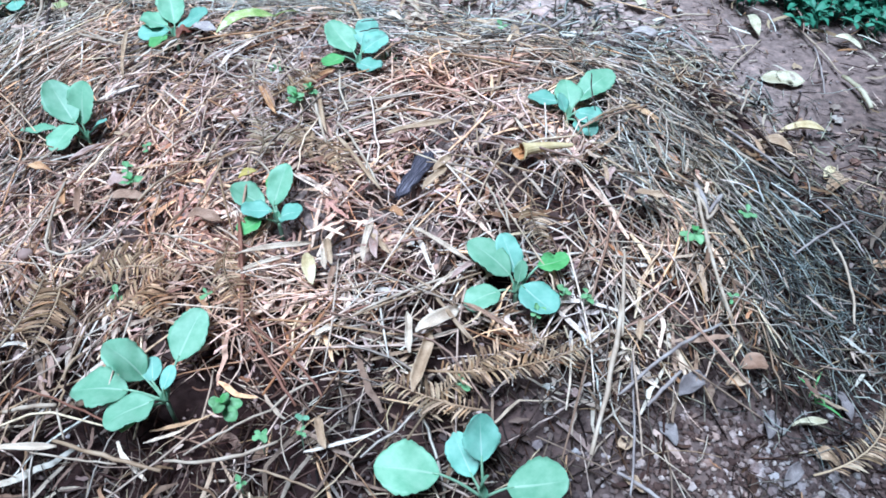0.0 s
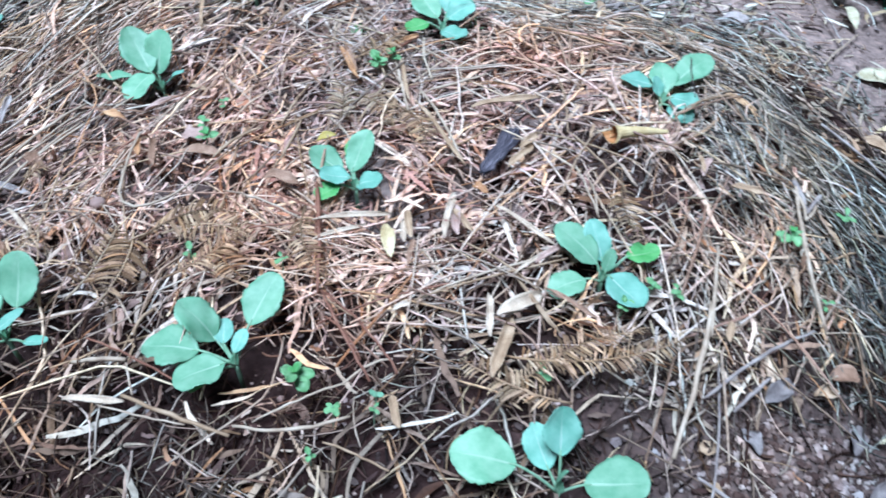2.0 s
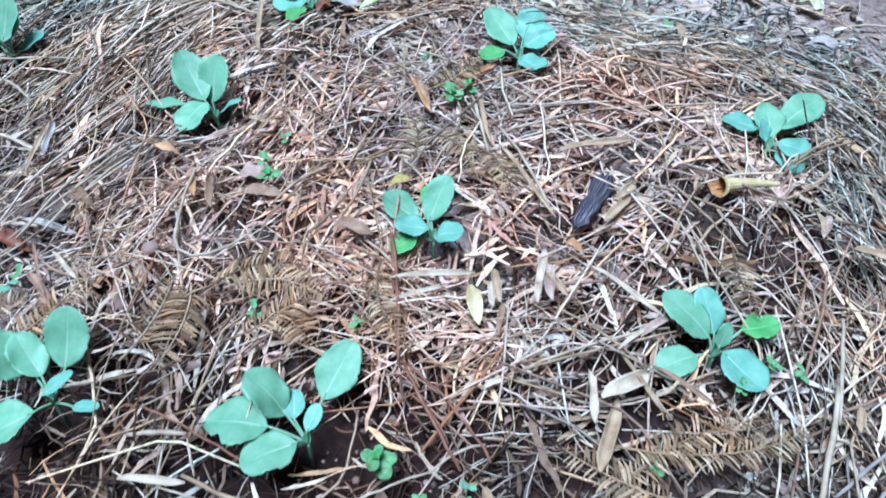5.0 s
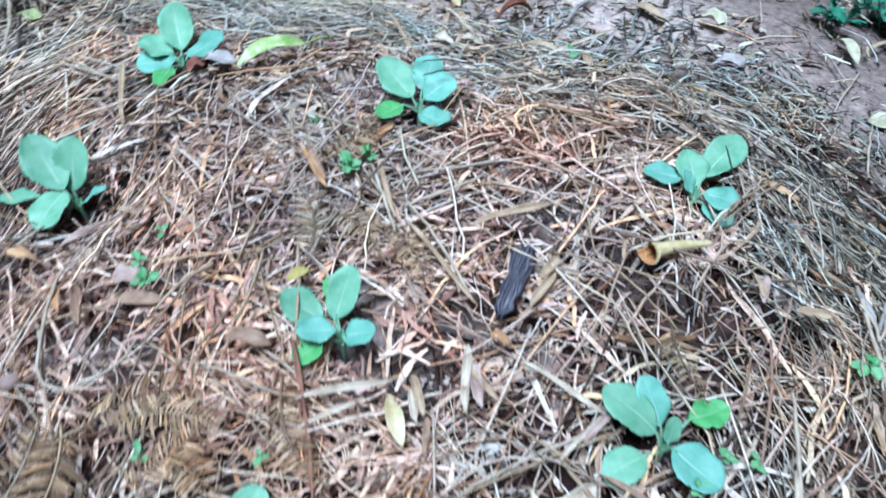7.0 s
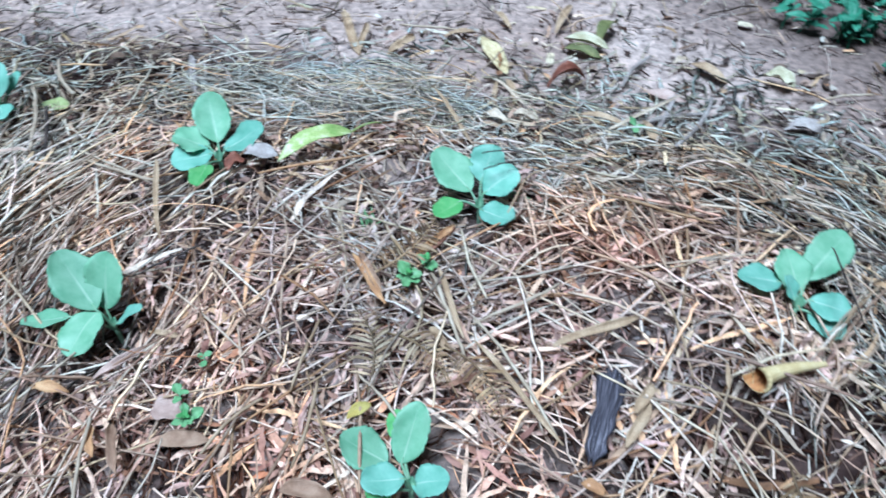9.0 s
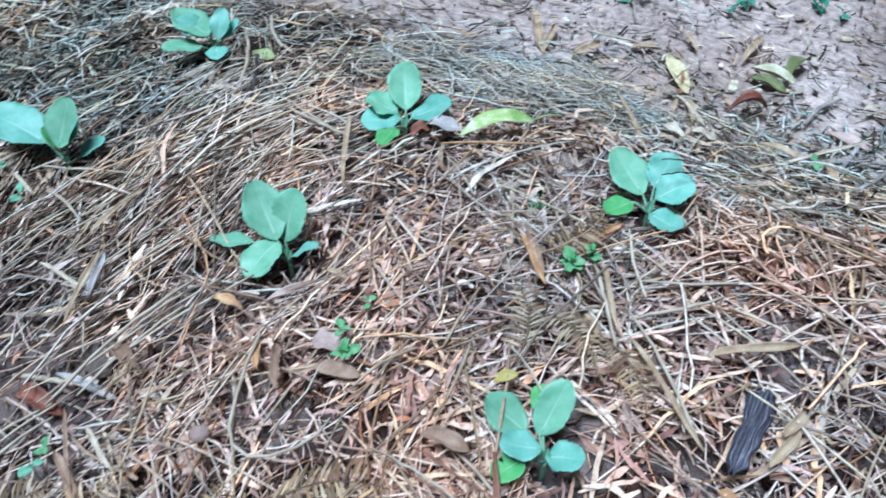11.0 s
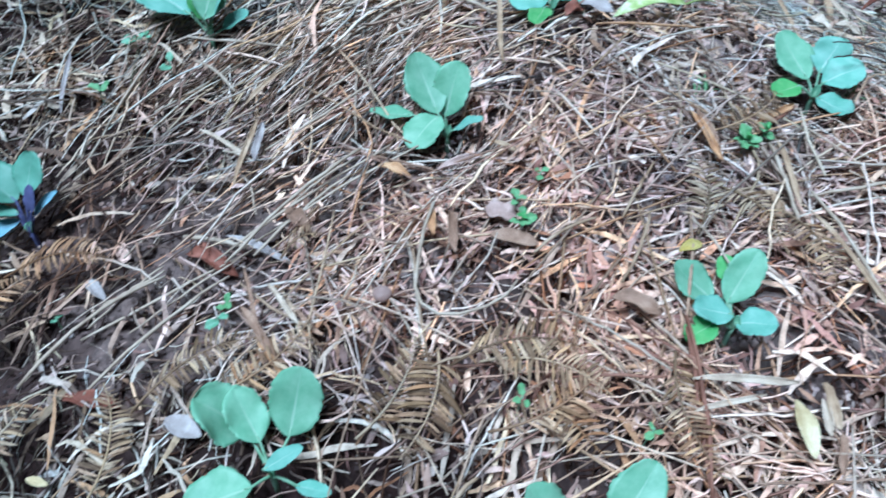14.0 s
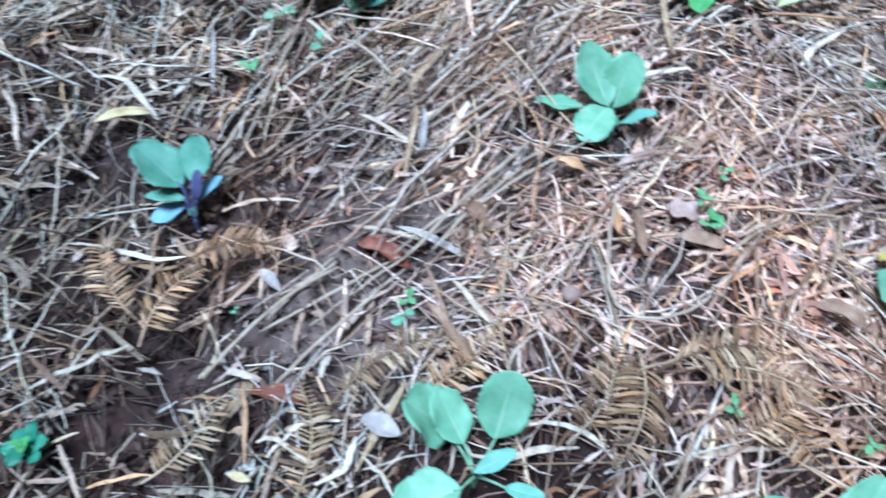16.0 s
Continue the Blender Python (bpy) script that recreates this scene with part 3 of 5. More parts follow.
    ob = mesh_ob(name, V.reshape(-1, 3).tolist(), quads.tolist(), mat, flat=flat < 0.1)
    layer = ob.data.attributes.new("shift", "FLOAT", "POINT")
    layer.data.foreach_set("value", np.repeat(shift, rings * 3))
    mx, my = px.mean(1), py.mean(1)
    crest = np.exp(-(((mx + 0.4) / 0.7) ** 2 + ((my - 1.05) / 0.45) ** 2) ** 1.5) * (0.7 + 0.6 * patches(mx, my, 7.0, 1.4))
    layer = ob.data.attributes.new("crest", "FLOAT", "POINT")
    layer.data.foreach_set("value", np.repeat(np.clip(crest, 0, 1), rings * 3))
    return tagged(ob, label, "mulch", kind="stuff")


# ---- seedlings ----
CEILING = np.full((800, 1200), 9.0)


def shade_cells(points):
    """Notes how low a leaf hangs, so that loose straw lies under it."""
    i, j = ((points[:, 0] + 1.8) / 0.003).astype(int), ((points[:, 1] - 0.2) / 0.003).astype(int)
    for di in (-2, -1, 0, 1, 2):
        for dj in (-2, -1, 0, 1, 2):
            np.minimum.at(CEILING, (np.clip(j + dj, 0, 799), np.clip(i + di, 0, 1199)), points[:, 2])


def under_leaves(x, y):
    i, j = np.floor((x + 1.8) / 0.003).astype(int), np.floor((y - 0.2) / 0.003).astype(int)
    inside = (i >= 0) & (i < 1200) & (j >= 0) & (j < 800)
    return np.where(inside, CEILING[np.clip(j, 0, 799), np.clip(i, 0, 1199)], 9.0)


def leaf_part(parent, root, spec, index, seed, stem_mat):
    pa, pe, pl, ba, be, bl, bw, kind, *bites = spec
    rnd = random.Random(seed)
    start = np.array((0, 0, 0.012))
    foot = start + direction(pa, pe) * pl
    if kind == "l":
        foot, be = foot + np.array((0, 0, 0.012)), be + 8
    mat = {"g": LEAF, "b": WAXY_SKY, "l": LIME, "u": BLUISH, "d": SAGE, "p": PURPLE, "y": PALEYELLOW}[kind]
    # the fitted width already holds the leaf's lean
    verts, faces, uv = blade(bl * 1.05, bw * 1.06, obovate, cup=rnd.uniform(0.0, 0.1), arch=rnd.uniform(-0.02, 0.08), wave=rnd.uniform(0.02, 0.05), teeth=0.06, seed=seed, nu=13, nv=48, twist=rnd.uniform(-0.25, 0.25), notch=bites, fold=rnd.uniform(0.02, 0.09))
    m = frame_of(direction(ba, be), rnd.uniform(-10, 10))
    verts = verts @ m + foot
    leaf = mesh_ob("leaf", verts, faces, mat, parent, uv)
    shade_cells(verts + np.array(parent.location))
    if kind == "l":
        leaf["label"] = "yellowing lower leaf"
    mid = curve_points(start, foot, 0.08 * pl, 6)
    end = foot + m[0] * bl * 0.12 + m[2] * 0.0004
    v, f = tube(mid + [end], [0.0022, 0.002, 0.0018, 0.0017, 0.0016, 0.0015, 0.0008], 6)
    mesh_ob("petiole", v, f, stem_mat, leaf)
    return leaf


def seedling(x, y, leaves, label="young blue-green cabbage seedling growing through straw mulch", stem_mat=None, dz=0.0):
    plant = new("cabbage_seedling")
    plant.location = (x, y, z_at(x, y) + dz)
    tagged(plant, label, "seedling", "cabbage seedlings in the bed")
    seed = int(1000 + 977 * abs(x) + 331 * y)
    v, f = tube([(0.002, 0, -0.05), (0.001, 0, -0.01), (0, 0.001, 0.004), (0, 0, 0.014)], [0.0028, 0.003, 0.0032, 0.0026], 8)
    mesh_ob("stem", v, f, stem_mat or STEM, plant)
    for i, spec in enumerate(leaves):
        leaf_part(plant, (x, y), spec, i, seed + i * 17, stem_mat or STEM)
    # the folded heart leaf
    verts, faces, uv = blade(0.018, 0.011, obovate, nu=7, nv=8, cup=0.5, arch=0.1, seed=seed)
    mesh_ob("heart_leaf", verts @ frame_of(direction(80, 70)) + np.array((0, 0, 0.014)), faces, LEAF, plant, uv)
    return plant


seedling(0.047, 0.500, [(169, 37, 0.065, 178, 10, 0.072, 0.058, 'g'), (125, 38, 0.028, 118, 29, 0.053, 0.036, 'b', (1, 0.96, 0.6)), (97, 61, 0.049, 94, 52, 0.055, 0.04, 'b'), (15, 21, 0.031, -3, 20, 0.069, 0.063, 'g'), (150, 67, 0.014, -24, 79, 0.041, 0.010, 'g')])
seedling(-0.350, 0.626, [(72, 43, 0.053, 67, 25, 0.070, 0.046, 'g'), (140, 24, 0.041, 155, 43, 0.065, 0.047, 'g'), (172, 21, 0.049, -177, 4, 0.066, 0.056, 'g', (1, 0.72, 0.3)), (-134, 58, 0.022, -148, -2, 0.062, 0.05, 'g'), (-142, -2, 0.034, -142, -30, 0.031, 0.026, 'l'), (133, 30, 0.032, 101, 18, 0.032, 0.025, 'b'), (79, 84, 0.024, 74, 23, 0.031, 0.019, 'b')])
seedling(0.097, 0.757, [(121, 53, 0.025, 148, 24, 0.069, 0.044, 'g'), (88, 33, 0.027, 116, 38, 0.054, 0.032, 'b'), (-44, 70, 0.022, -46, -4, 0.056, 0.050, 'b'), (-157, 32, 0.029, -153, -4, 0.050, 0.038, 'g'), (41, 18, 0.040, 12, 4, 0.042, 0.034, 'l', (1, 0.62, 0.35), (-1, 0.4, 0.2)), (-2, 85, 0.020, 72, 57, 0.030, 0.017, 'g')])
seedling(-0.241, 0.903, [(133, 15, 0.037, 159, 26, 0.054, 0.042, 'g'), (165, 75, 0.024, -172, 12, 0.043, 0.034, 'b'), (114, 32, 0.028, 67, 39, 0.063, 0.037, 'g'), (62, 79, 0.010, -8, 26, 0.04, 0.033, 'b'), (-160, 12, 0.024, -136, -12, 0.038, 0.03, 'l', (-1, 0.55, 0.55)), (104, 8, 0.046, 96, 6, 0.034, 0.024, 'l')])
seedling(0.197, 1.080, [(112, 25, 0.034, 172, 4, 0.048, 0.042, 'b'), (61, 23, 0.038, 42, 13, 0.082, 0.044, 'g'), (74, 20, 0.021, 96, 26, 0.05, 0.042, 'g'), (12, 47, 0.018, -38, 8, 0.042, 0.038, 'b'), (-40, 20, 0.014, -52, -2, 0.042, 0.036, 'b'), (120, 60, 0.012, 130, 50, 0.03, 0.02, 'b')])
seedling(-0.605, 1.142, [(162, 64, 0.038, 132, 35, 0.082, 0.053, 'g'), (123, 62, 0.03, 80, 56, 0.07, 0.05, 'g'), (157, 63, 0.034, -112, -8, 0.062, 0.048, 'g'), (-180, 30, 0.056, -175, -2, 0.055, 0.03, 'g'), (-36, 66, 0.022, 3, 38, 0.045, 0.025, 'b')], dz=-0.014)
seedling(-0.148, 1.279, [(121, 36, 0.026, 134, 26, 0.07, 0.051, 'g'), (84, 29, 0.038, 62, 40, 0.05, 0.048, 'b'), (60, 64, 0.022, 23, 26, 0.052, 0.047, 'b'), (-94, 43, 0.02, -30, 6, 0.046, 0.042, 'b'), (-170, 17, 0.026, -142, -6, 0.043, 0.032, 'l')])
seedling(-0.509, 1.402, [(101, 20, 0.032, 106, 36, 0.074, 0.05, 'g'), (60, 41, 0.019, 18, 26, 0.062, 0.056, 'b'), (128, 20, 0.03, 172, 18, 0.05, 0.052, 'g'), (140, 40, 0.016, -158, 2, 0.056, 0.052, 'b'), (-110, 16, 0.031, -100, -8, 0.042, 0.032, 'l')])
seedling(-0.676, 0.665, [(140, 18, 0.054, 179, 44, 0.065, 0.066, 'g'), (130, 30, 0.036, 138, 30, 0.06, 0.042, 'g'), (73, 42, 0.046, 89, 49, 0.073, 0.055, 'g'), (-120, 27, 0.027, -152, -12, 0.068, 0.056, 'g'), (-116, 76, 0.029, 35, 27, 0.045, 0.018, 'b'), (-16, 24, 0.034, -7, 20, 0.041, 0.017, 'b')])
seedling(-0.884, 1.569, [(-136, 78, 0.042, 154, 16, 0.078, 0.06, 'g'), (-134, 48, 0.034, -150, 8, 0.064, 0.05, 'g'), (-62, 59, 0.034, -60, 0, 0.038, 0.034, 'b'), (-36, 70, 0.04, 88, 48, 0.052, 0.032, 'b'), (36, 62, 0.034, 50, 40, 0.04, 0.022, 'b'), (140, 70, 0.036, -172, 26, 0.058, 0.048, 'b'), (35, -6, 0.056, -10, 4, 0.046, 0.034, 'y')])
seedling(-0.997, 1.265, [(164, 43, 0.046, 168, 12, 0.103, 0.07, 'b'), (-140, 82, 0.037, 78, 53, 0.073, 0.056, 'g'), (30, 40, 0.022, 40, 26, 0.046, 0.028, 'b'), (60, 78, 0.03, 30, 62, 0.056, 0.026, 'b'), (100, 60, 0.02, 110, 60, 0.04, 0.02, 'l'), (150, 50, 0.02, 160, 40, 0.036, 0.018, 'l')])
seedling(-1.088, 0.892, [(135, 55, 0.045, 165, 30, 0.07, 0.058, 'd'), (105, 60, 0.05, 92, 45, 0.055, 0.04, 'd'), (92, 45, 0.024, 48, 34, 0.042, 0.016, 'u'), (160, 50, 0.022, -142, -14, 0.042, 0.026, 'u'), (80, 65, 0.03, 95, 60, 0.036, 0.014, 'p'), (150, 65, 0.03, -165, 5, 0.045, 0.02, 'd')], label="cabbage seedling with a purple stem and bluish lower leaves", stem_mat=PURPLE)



def make_room(x, y, az, length, width, lift):
    """Straw under a thing that lies on top keeps below it."""
    a = radians(az)
    u, v = np.meshgrid(np.linspace(-0.5, 0.5, int(length / 0.004) + 2) * length, np.linspace(-0.5, 0.5, int(width / 0.004) + 2) * width)
    px, py = x + u * math.cos(a) - v * math.sin(a), y + u * math.sin(a) + v * math.cos(a)
    shade_cells(np.stack([px.ravel(), py.ravel(), (height(px, py) + lift).ravel()], 1))


make_room(0.138, 0.978, 18, 0.125, 0.042, 0.02)
make_room(-0.042, 0.958, -112, 0.11, 0.028, 0.034)
make_room(-0.18, 0.789, -75, 0.06, 0.02, 0.04)
make_room(-0.37, 1.402, 32, 0.13, 0.034, 0.03)
# dried fern fronds: place, heading, length and width
FRONDS = [(0.054, 0.632, 31, 0.2, 0.044), (0.1, 0.645, 14, 0.21, 0.044), (-0.415, 0.804, -10, 0.12, 0.045), (-0.405, 0.775, 46, 0.12, 0.045), (-0.535, 0.742, -97, 0.11, 0.055), (0.56, 0.61, 42, 0.15, 0.045), (-0.789, 0.761, 39, 0.14, 0.045), (-0.715, 0.776, 57, 0.12, 0.045), (-1.06, 0.772, 70, 0.1, 0.05), (-0.288, 1.063, 104, 0.09, 0.045), (-0.163, 0.997, -64, 0.1, 0.04), (-0.28, 0.772, -62, 0.12, 0.04), (-0.452, 0.827, 16, 0.12, 0.05), (-0.974, 0.628, 70, 0.1, 0.05), (-1.01, 0.85, 20, 0.11, 0.045), (-0.57, 0.77, 80, 0.11, 0.055), (-0.02, 0.6, 160, 0.12, 0.05), (-0.86, 0.66, 110, 0.12, 0.045), (-1.14, 0.78, 130, 0.1, 0.045), (-0.239, 1.19, 47, 0.11, 0.045), (-0.225, 1.037, -51, 0.09, 0.04), (0.129, 0.834, -76, 0.09, 0.04), (-0.733, 0.928, 39, 0.05, 0.03), (-0.385, 0.751, -46, 0.08, 0.045)]
for x, y, az, length, width in FRONDS[1:6] + FRONDS[12:13] + FRONDS[15:16] + FRONDS[23:]:
    make_room(x, y, az, length, width * 1.25, 0.036)
for x, y, az, length in ((-0.945, 0.785, 58, 0.2), (-0.758, 0.976, -120, 0.22), (-0.866, 0.795, -121, 0.2)):
    make_room(x, y, az, length, 0.01, 0.012)
make_room(-0.588, 0.93, 92, 0.15, 0.012, 0.038)
make_room(-0.53, 0.862, 10, 0.11, 0.03, 0.038)
make_room(-0.48, 0.975, 0, 0.06, 0.03, 0.026)
make_room(-0.51, 1.01, 0, 0.045, 0.035, 0.022)

# ---- mulch layers ----
def on_bed(x, y):
    return cover(x, y) * (1 - 0.6 * pit(x, y)) * (0.55 + 0.45 * near_home(x, y, 0.045)) * (0.4 + 0.6 * smooth(0.25, 0.58, patches(x, y, 17.0, 2.2))) * (0.45 + 0.55 * smooth(0.25, 0.55, patches(x, y, 43.0, 0.4)))


def on_path(x, y):
    return np.clip(1.0 - cover(x, y), 0.05, 1)


def all_over(x, y):
    return cover(x, y) ** 3


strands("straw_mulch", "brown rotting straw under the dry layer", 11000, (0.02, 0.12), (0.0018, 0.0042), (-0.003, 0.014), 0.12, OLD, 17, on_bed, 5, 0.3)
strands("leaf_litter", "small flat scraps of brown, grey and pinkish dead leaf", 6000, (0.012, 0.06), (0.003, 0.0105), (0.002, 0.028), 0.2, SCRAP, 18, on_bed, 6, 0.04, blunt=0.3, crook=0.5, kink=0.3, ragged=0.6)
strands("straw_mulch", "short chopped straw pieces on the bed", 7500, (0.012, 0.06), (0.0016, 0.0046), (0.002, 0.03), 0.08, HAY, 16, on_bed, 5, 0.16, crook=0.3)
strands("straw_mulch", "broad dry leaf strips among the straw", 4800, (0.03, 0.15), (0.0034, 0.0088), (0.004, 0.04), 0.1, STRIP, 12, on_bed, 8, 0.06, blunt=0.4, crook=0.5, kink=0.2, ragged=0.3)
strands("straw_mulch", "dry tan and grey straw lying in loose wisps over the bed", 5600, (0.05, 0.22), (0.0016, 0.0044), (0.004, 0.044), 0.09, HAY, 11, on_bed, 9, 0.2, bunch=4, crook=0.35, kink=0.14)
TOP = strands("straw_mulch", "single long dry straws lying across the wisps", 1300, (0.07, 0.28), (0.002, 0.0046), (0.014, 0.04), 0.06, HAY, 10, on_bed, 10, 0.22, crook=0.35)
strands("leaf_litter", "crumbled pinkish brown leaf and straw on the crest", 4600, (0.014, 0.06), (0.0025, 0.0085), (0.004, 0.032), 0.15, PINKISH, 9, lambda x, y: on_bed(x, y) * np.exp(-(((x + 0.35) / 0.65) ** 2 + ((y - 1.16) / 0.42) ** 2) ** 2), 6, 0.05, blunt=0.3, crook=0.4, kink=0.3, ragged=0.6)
strands("leaf_litter", "small dead leaf scraps on the path", 420, (0.015, 0.09), (0.004, 0.015), (0.001, 0.004), 0.15, SCRAP, 19, on_path, 5, 0.06)


def blob(cx, cy, sx, sy):
    return lambda x, y: np.exp(-((x - cx) / sx) ** 2 - ((y - cy) / sy) ** 2)


strands("straw_bundle", "long straws lying together across the bed", 150, (0.1, 0.34), (0.0022, 0.005), (0.014, 0.044), 0.07, WHEAT, 31, blob(-0.83, 1.28, 0.14, 0.19), 8, lie=(1.2, 0.24))
strands("straw_bundle", "long grey straws raked one way over the bed", 150, (0.08, 0.32), (0.0016, 0.0038), (0.012, 0.044), 0.07, GREYHAY, 40, blob(-0.8, 1.27, 0.2, 0.18), 8, lie=(1.1, 0.5), crook=0.2)
strands("straw_bundle", "yellowish straws swept across the bed", 90, (0.08, 0.26), (0.0024, 0.0052), (0.014, 0.044), 0.07, WHEAT, 36, blob(-0.68, 1.34, 0.14, 0.09), 8, lie=(0.72, 0.2))
strands("straw_bundle", "long straws lying together beside the hollow", 36, (0.1, 0.3), (0.0016, 0.0034), (0.012, 0.04), 0.06, HAY, 32, blob(-0.82, 0.98, 0.2, 0.14), 8, lie=(0.85, 0.22))
strands("hay_tangle", "tangled fine grey hay at the bed's edge", 1200, (0.05, 0.2), (0.0015, 0.0028), (0.006, 0.055), 0.5, BLEACHED, 33, blob(-0.36, 1.6, 0.17, 0.06), 9, lie=(0.0, 0.8))
strands("hay_tangle", "jumbled grey straw on the bed's far end", 1100, (0.03, 0.15), (0.0022, 0.0052), (0.002, 0.04), 0.12, GREYHAY, 37, blob(-1.12, 1.55, 0.26, 0.24), 8, lie=(0.9, 1.6), crook=0.5)
strands("hay_tangle", "tangled grey hay on the bed's flank", 800, (0.03, 0.16), (0.0016, 0.0036), (0.004, 0.045), 0.12, GREYHAY, 34, blob(0.4, 0.98, 0.16, 0.19), 9, lie=(-0.7, 1.0), crook=0.45, kink=0.14)
strands("plant_litter", "dark rotted straw low on the bed's flank", 550, (0.03, 0.12), (0.001, 0.0032), (-0.002, 0.014), 0.12, OLD, 38, blob(0.58, 0.9, 0.16, 0.24), 7, lie=(-0.5, 0.9), crook=0.4)
strands("hay_tangle", "fine grey grass stems combed down the bed's flank", 750, (0.03, 0.17), (0.001, 0.0024), (0.004, 0.03), 0.12, GREYHAY, 39, blob(0.56, 0.88, 0.15, 0.24), 9, lie=(-0.4, 1.0), crook=0.4)
strands("hay_tangle", "tangled grey hay on the bed's crest", 650, (0.03, 0.12), (0.002, 0.0046), (0.006, 0.05), 0.35, GREYHAY, 35, blob(0.12, 1.36, 0.24, 0.14), 9, lie=(-0.5, 1.3), crook=0.5, kink=0.18)
strands("plant_litter", "dark rotted plant bits between the straw", 6500, (0.012, 0.08), (0.001, 0.004), (-0.003, 0.026), 0.2, DARK, 13, all_over, 5)
strands("straw_mulch", "thin curled dry grass lying on the straw", 3000, (0.04, 0.2), (0.0009, 0.0018), (0.01, 0.04), 0.2, HAY, 14, on_bed, 8)
strands("plant_litter", "fine chopped grass and fibres on the low side of the bed", 7000, (0.012, 0.08), (0.0008, 0.002), (0.002, 0.034), 0.25, FINE, 8, lambda x, y: on_bed(x, y) * np.clip(0.12 + smooth(0.72, 0.58, y) + smooth(-0.72, -0.9, x) + 0.6 * smooth(0.3, 0.45, x), 0, 1), 6, crook=0.3)
strands("path_litter", "sparse straw trodden into the path", 1000, (0.012, 0.1), (0.0016, 0.0045), (-0.001, 0.003), 0.04, HAY, 15, on_path, 5, 0.2)
strands("path_litter", "grey straw and leaf strips scattered along the path's edge", 900, (0.025, 0.15), (0.0022, 0.0068), (0.001, 0.014), 0.12, GREYHAY, 41, lambda x, y: np.exp(-((y - bed_edge(x) - 0.07) / 0.13) ** 2) * smooth(-0.55, -0.2, x) * (0.3 + 0.7 * smooth(0.35, 0.6, patches(x, y, 9.0, 1.1))), 7, 0.12, crook=0.4)
strands("leaf_litter", "crumbled grey and tan leaf bits along the path's edge", 420, (0.012, 0.05), (0.006, 0.018), (0.001, 0.008), 0.2, SCRAP, 42, lambda x, y: np.exp(-((y - bed_edge(x) - 0.12) / 0.16) ** 2) * smooth(-0.5, -0.1, x), 6, 0.04, blunt=0.3, crook=0.4, ragged=0.6)


# ---- the topmost loose straws, one by one ----
def loose_straws(owner, n, seed, box):
    rng = np.random.default_rng(seed)
    shapes = []
    for k in range(16):
        length, width = rng.uniform(0.08, 0.25), rng.uniform(0.0022, 0.0042)
        t = np.linspace(-0.5, 0.5, 9)
        turn, at = rng.normal(0, 0.35), rng.uniform(-0.2, 0.25)
        side = np.maximum(0, t - at) * turn * length + rng.normal(0, 0.02) * length * (1 - 4 * t * t)
        lift = rng.uniform(0.01, 0.04) * length * (1 - 4 * t * t)
        v, f = tube([(t[i] * length, side[i], lift[i]) for i in range(9)], [0.5 * width * (0.7 + 0.3 * math.sin(3 * (i / 8) + 0.2)) for i in range(9)], 5)
        ob = mesh_ob("straw", v, f, LOOSE)
        shapes.append(ob.data)
        bpy.data.objects.remove(ob)
    x, y = scatter(rng, n, on_bed, box)
    for i in range(n):
        a = rng.uniform(0, 2 * math.pi)
        ux, uy, e = math.cos(a), math.sin(a), 0.07
        if min(math.hypot(x[i] + t * ux - hx, y[i] + t * uy - hy) for hx, hy in HOMES for t in (-0.1, -0.05, 0, 0.05, 0.1)) < 0.05:
            continue
        slope = math.atan2(z_at(x[i] + e * ux, y[i] + e * uy) - z_at(x[i] - e * ux, y[i] - e * uy), 2 * e)
        ob = new("straw", shapes[int(rng.integers(16))])
        ob.parent = owner
        ob.matrix_basis = pose(x[i], y[i], z_at(x[i], y[i]) + rng.uniform(0.022, 0.038), 0, -math.degrees(slope) + rng.normal(0, 3), math.degrees(a))


loose_straws(TOP, 330, 77, (-0.75, 0.35, 0.6, 1.4))


def clods(name, label, n, size, mat, seed, weight, box=(-1.75, 1.2, 0.38, 2.35)):
    rng = np.random.default_rng(seed)
    x, y = scatter(rng, n, weight, box)
    t = (1 + 5 ** 0.5) / 2
    ico = np.array([(-1, t, 0), (1, t, 0), (-1, -t, 0), (1, -t, 0), (0, -1, t), (0, 1, t), (0, -1, -t), (0, 1, -t), (t, 0, -1), (t, 0, 1), (-t, 0, -1), (-t, 0, 1)]) / 1.9
    tri = np.array([(0, 11, 5), (0, 5, 1), (0, 1, 7), (0, 7, 10), (0, 10, 11), (1, 5, 9), (5, 11, 4), (11, 10, 2), (10, 7, 6), (7, 1, 8), (3, 9, 4), (3, 4, 2), (3, 2, 6), (3, 6, 8), (3, 8, 9), (4, 9, 5), (2, 4, 11), (6, 2, 10), (8, 6, 7), (9, 8, 1)])
    r = size[0] + (size[1] - size[0]) * rng.beta(1.0, 3.5, n)
    V = ico[None] * rng.uniform(0.65, 1.25, (n, 12, 1)) * r[:, None, None] * np.array((1, 1, 0.7))
    a = rng.uniform(0, 6.28, n)
    c, s = np.cos(a)[:, None], np.sin(a)[:, None]
    V = np.stack([V[..., 0] * c - V[..., 1] * s, V[..., 0] * s + V[..., 1] * c, V[..., 2]], -1)
    V = V + np.stack([x, y, height(x, y) - 0.044 * pit(x, y) + r * 0.15 - 0.003], -1)[:, None, :]
    F = tri[None] + (np.arange(n) * 12)[:, None, None]
    ob = mesh_ob(name, V.reshape(-1, 3).tolist(), F.reshape(-1, 3).tolist(), mat, flat=True)
    return tagged(ob, label, "soil", kind="stuff")


def on_bare(x, y):
    return np.clip(1.05 - cover(x, y), 0.12, 1)


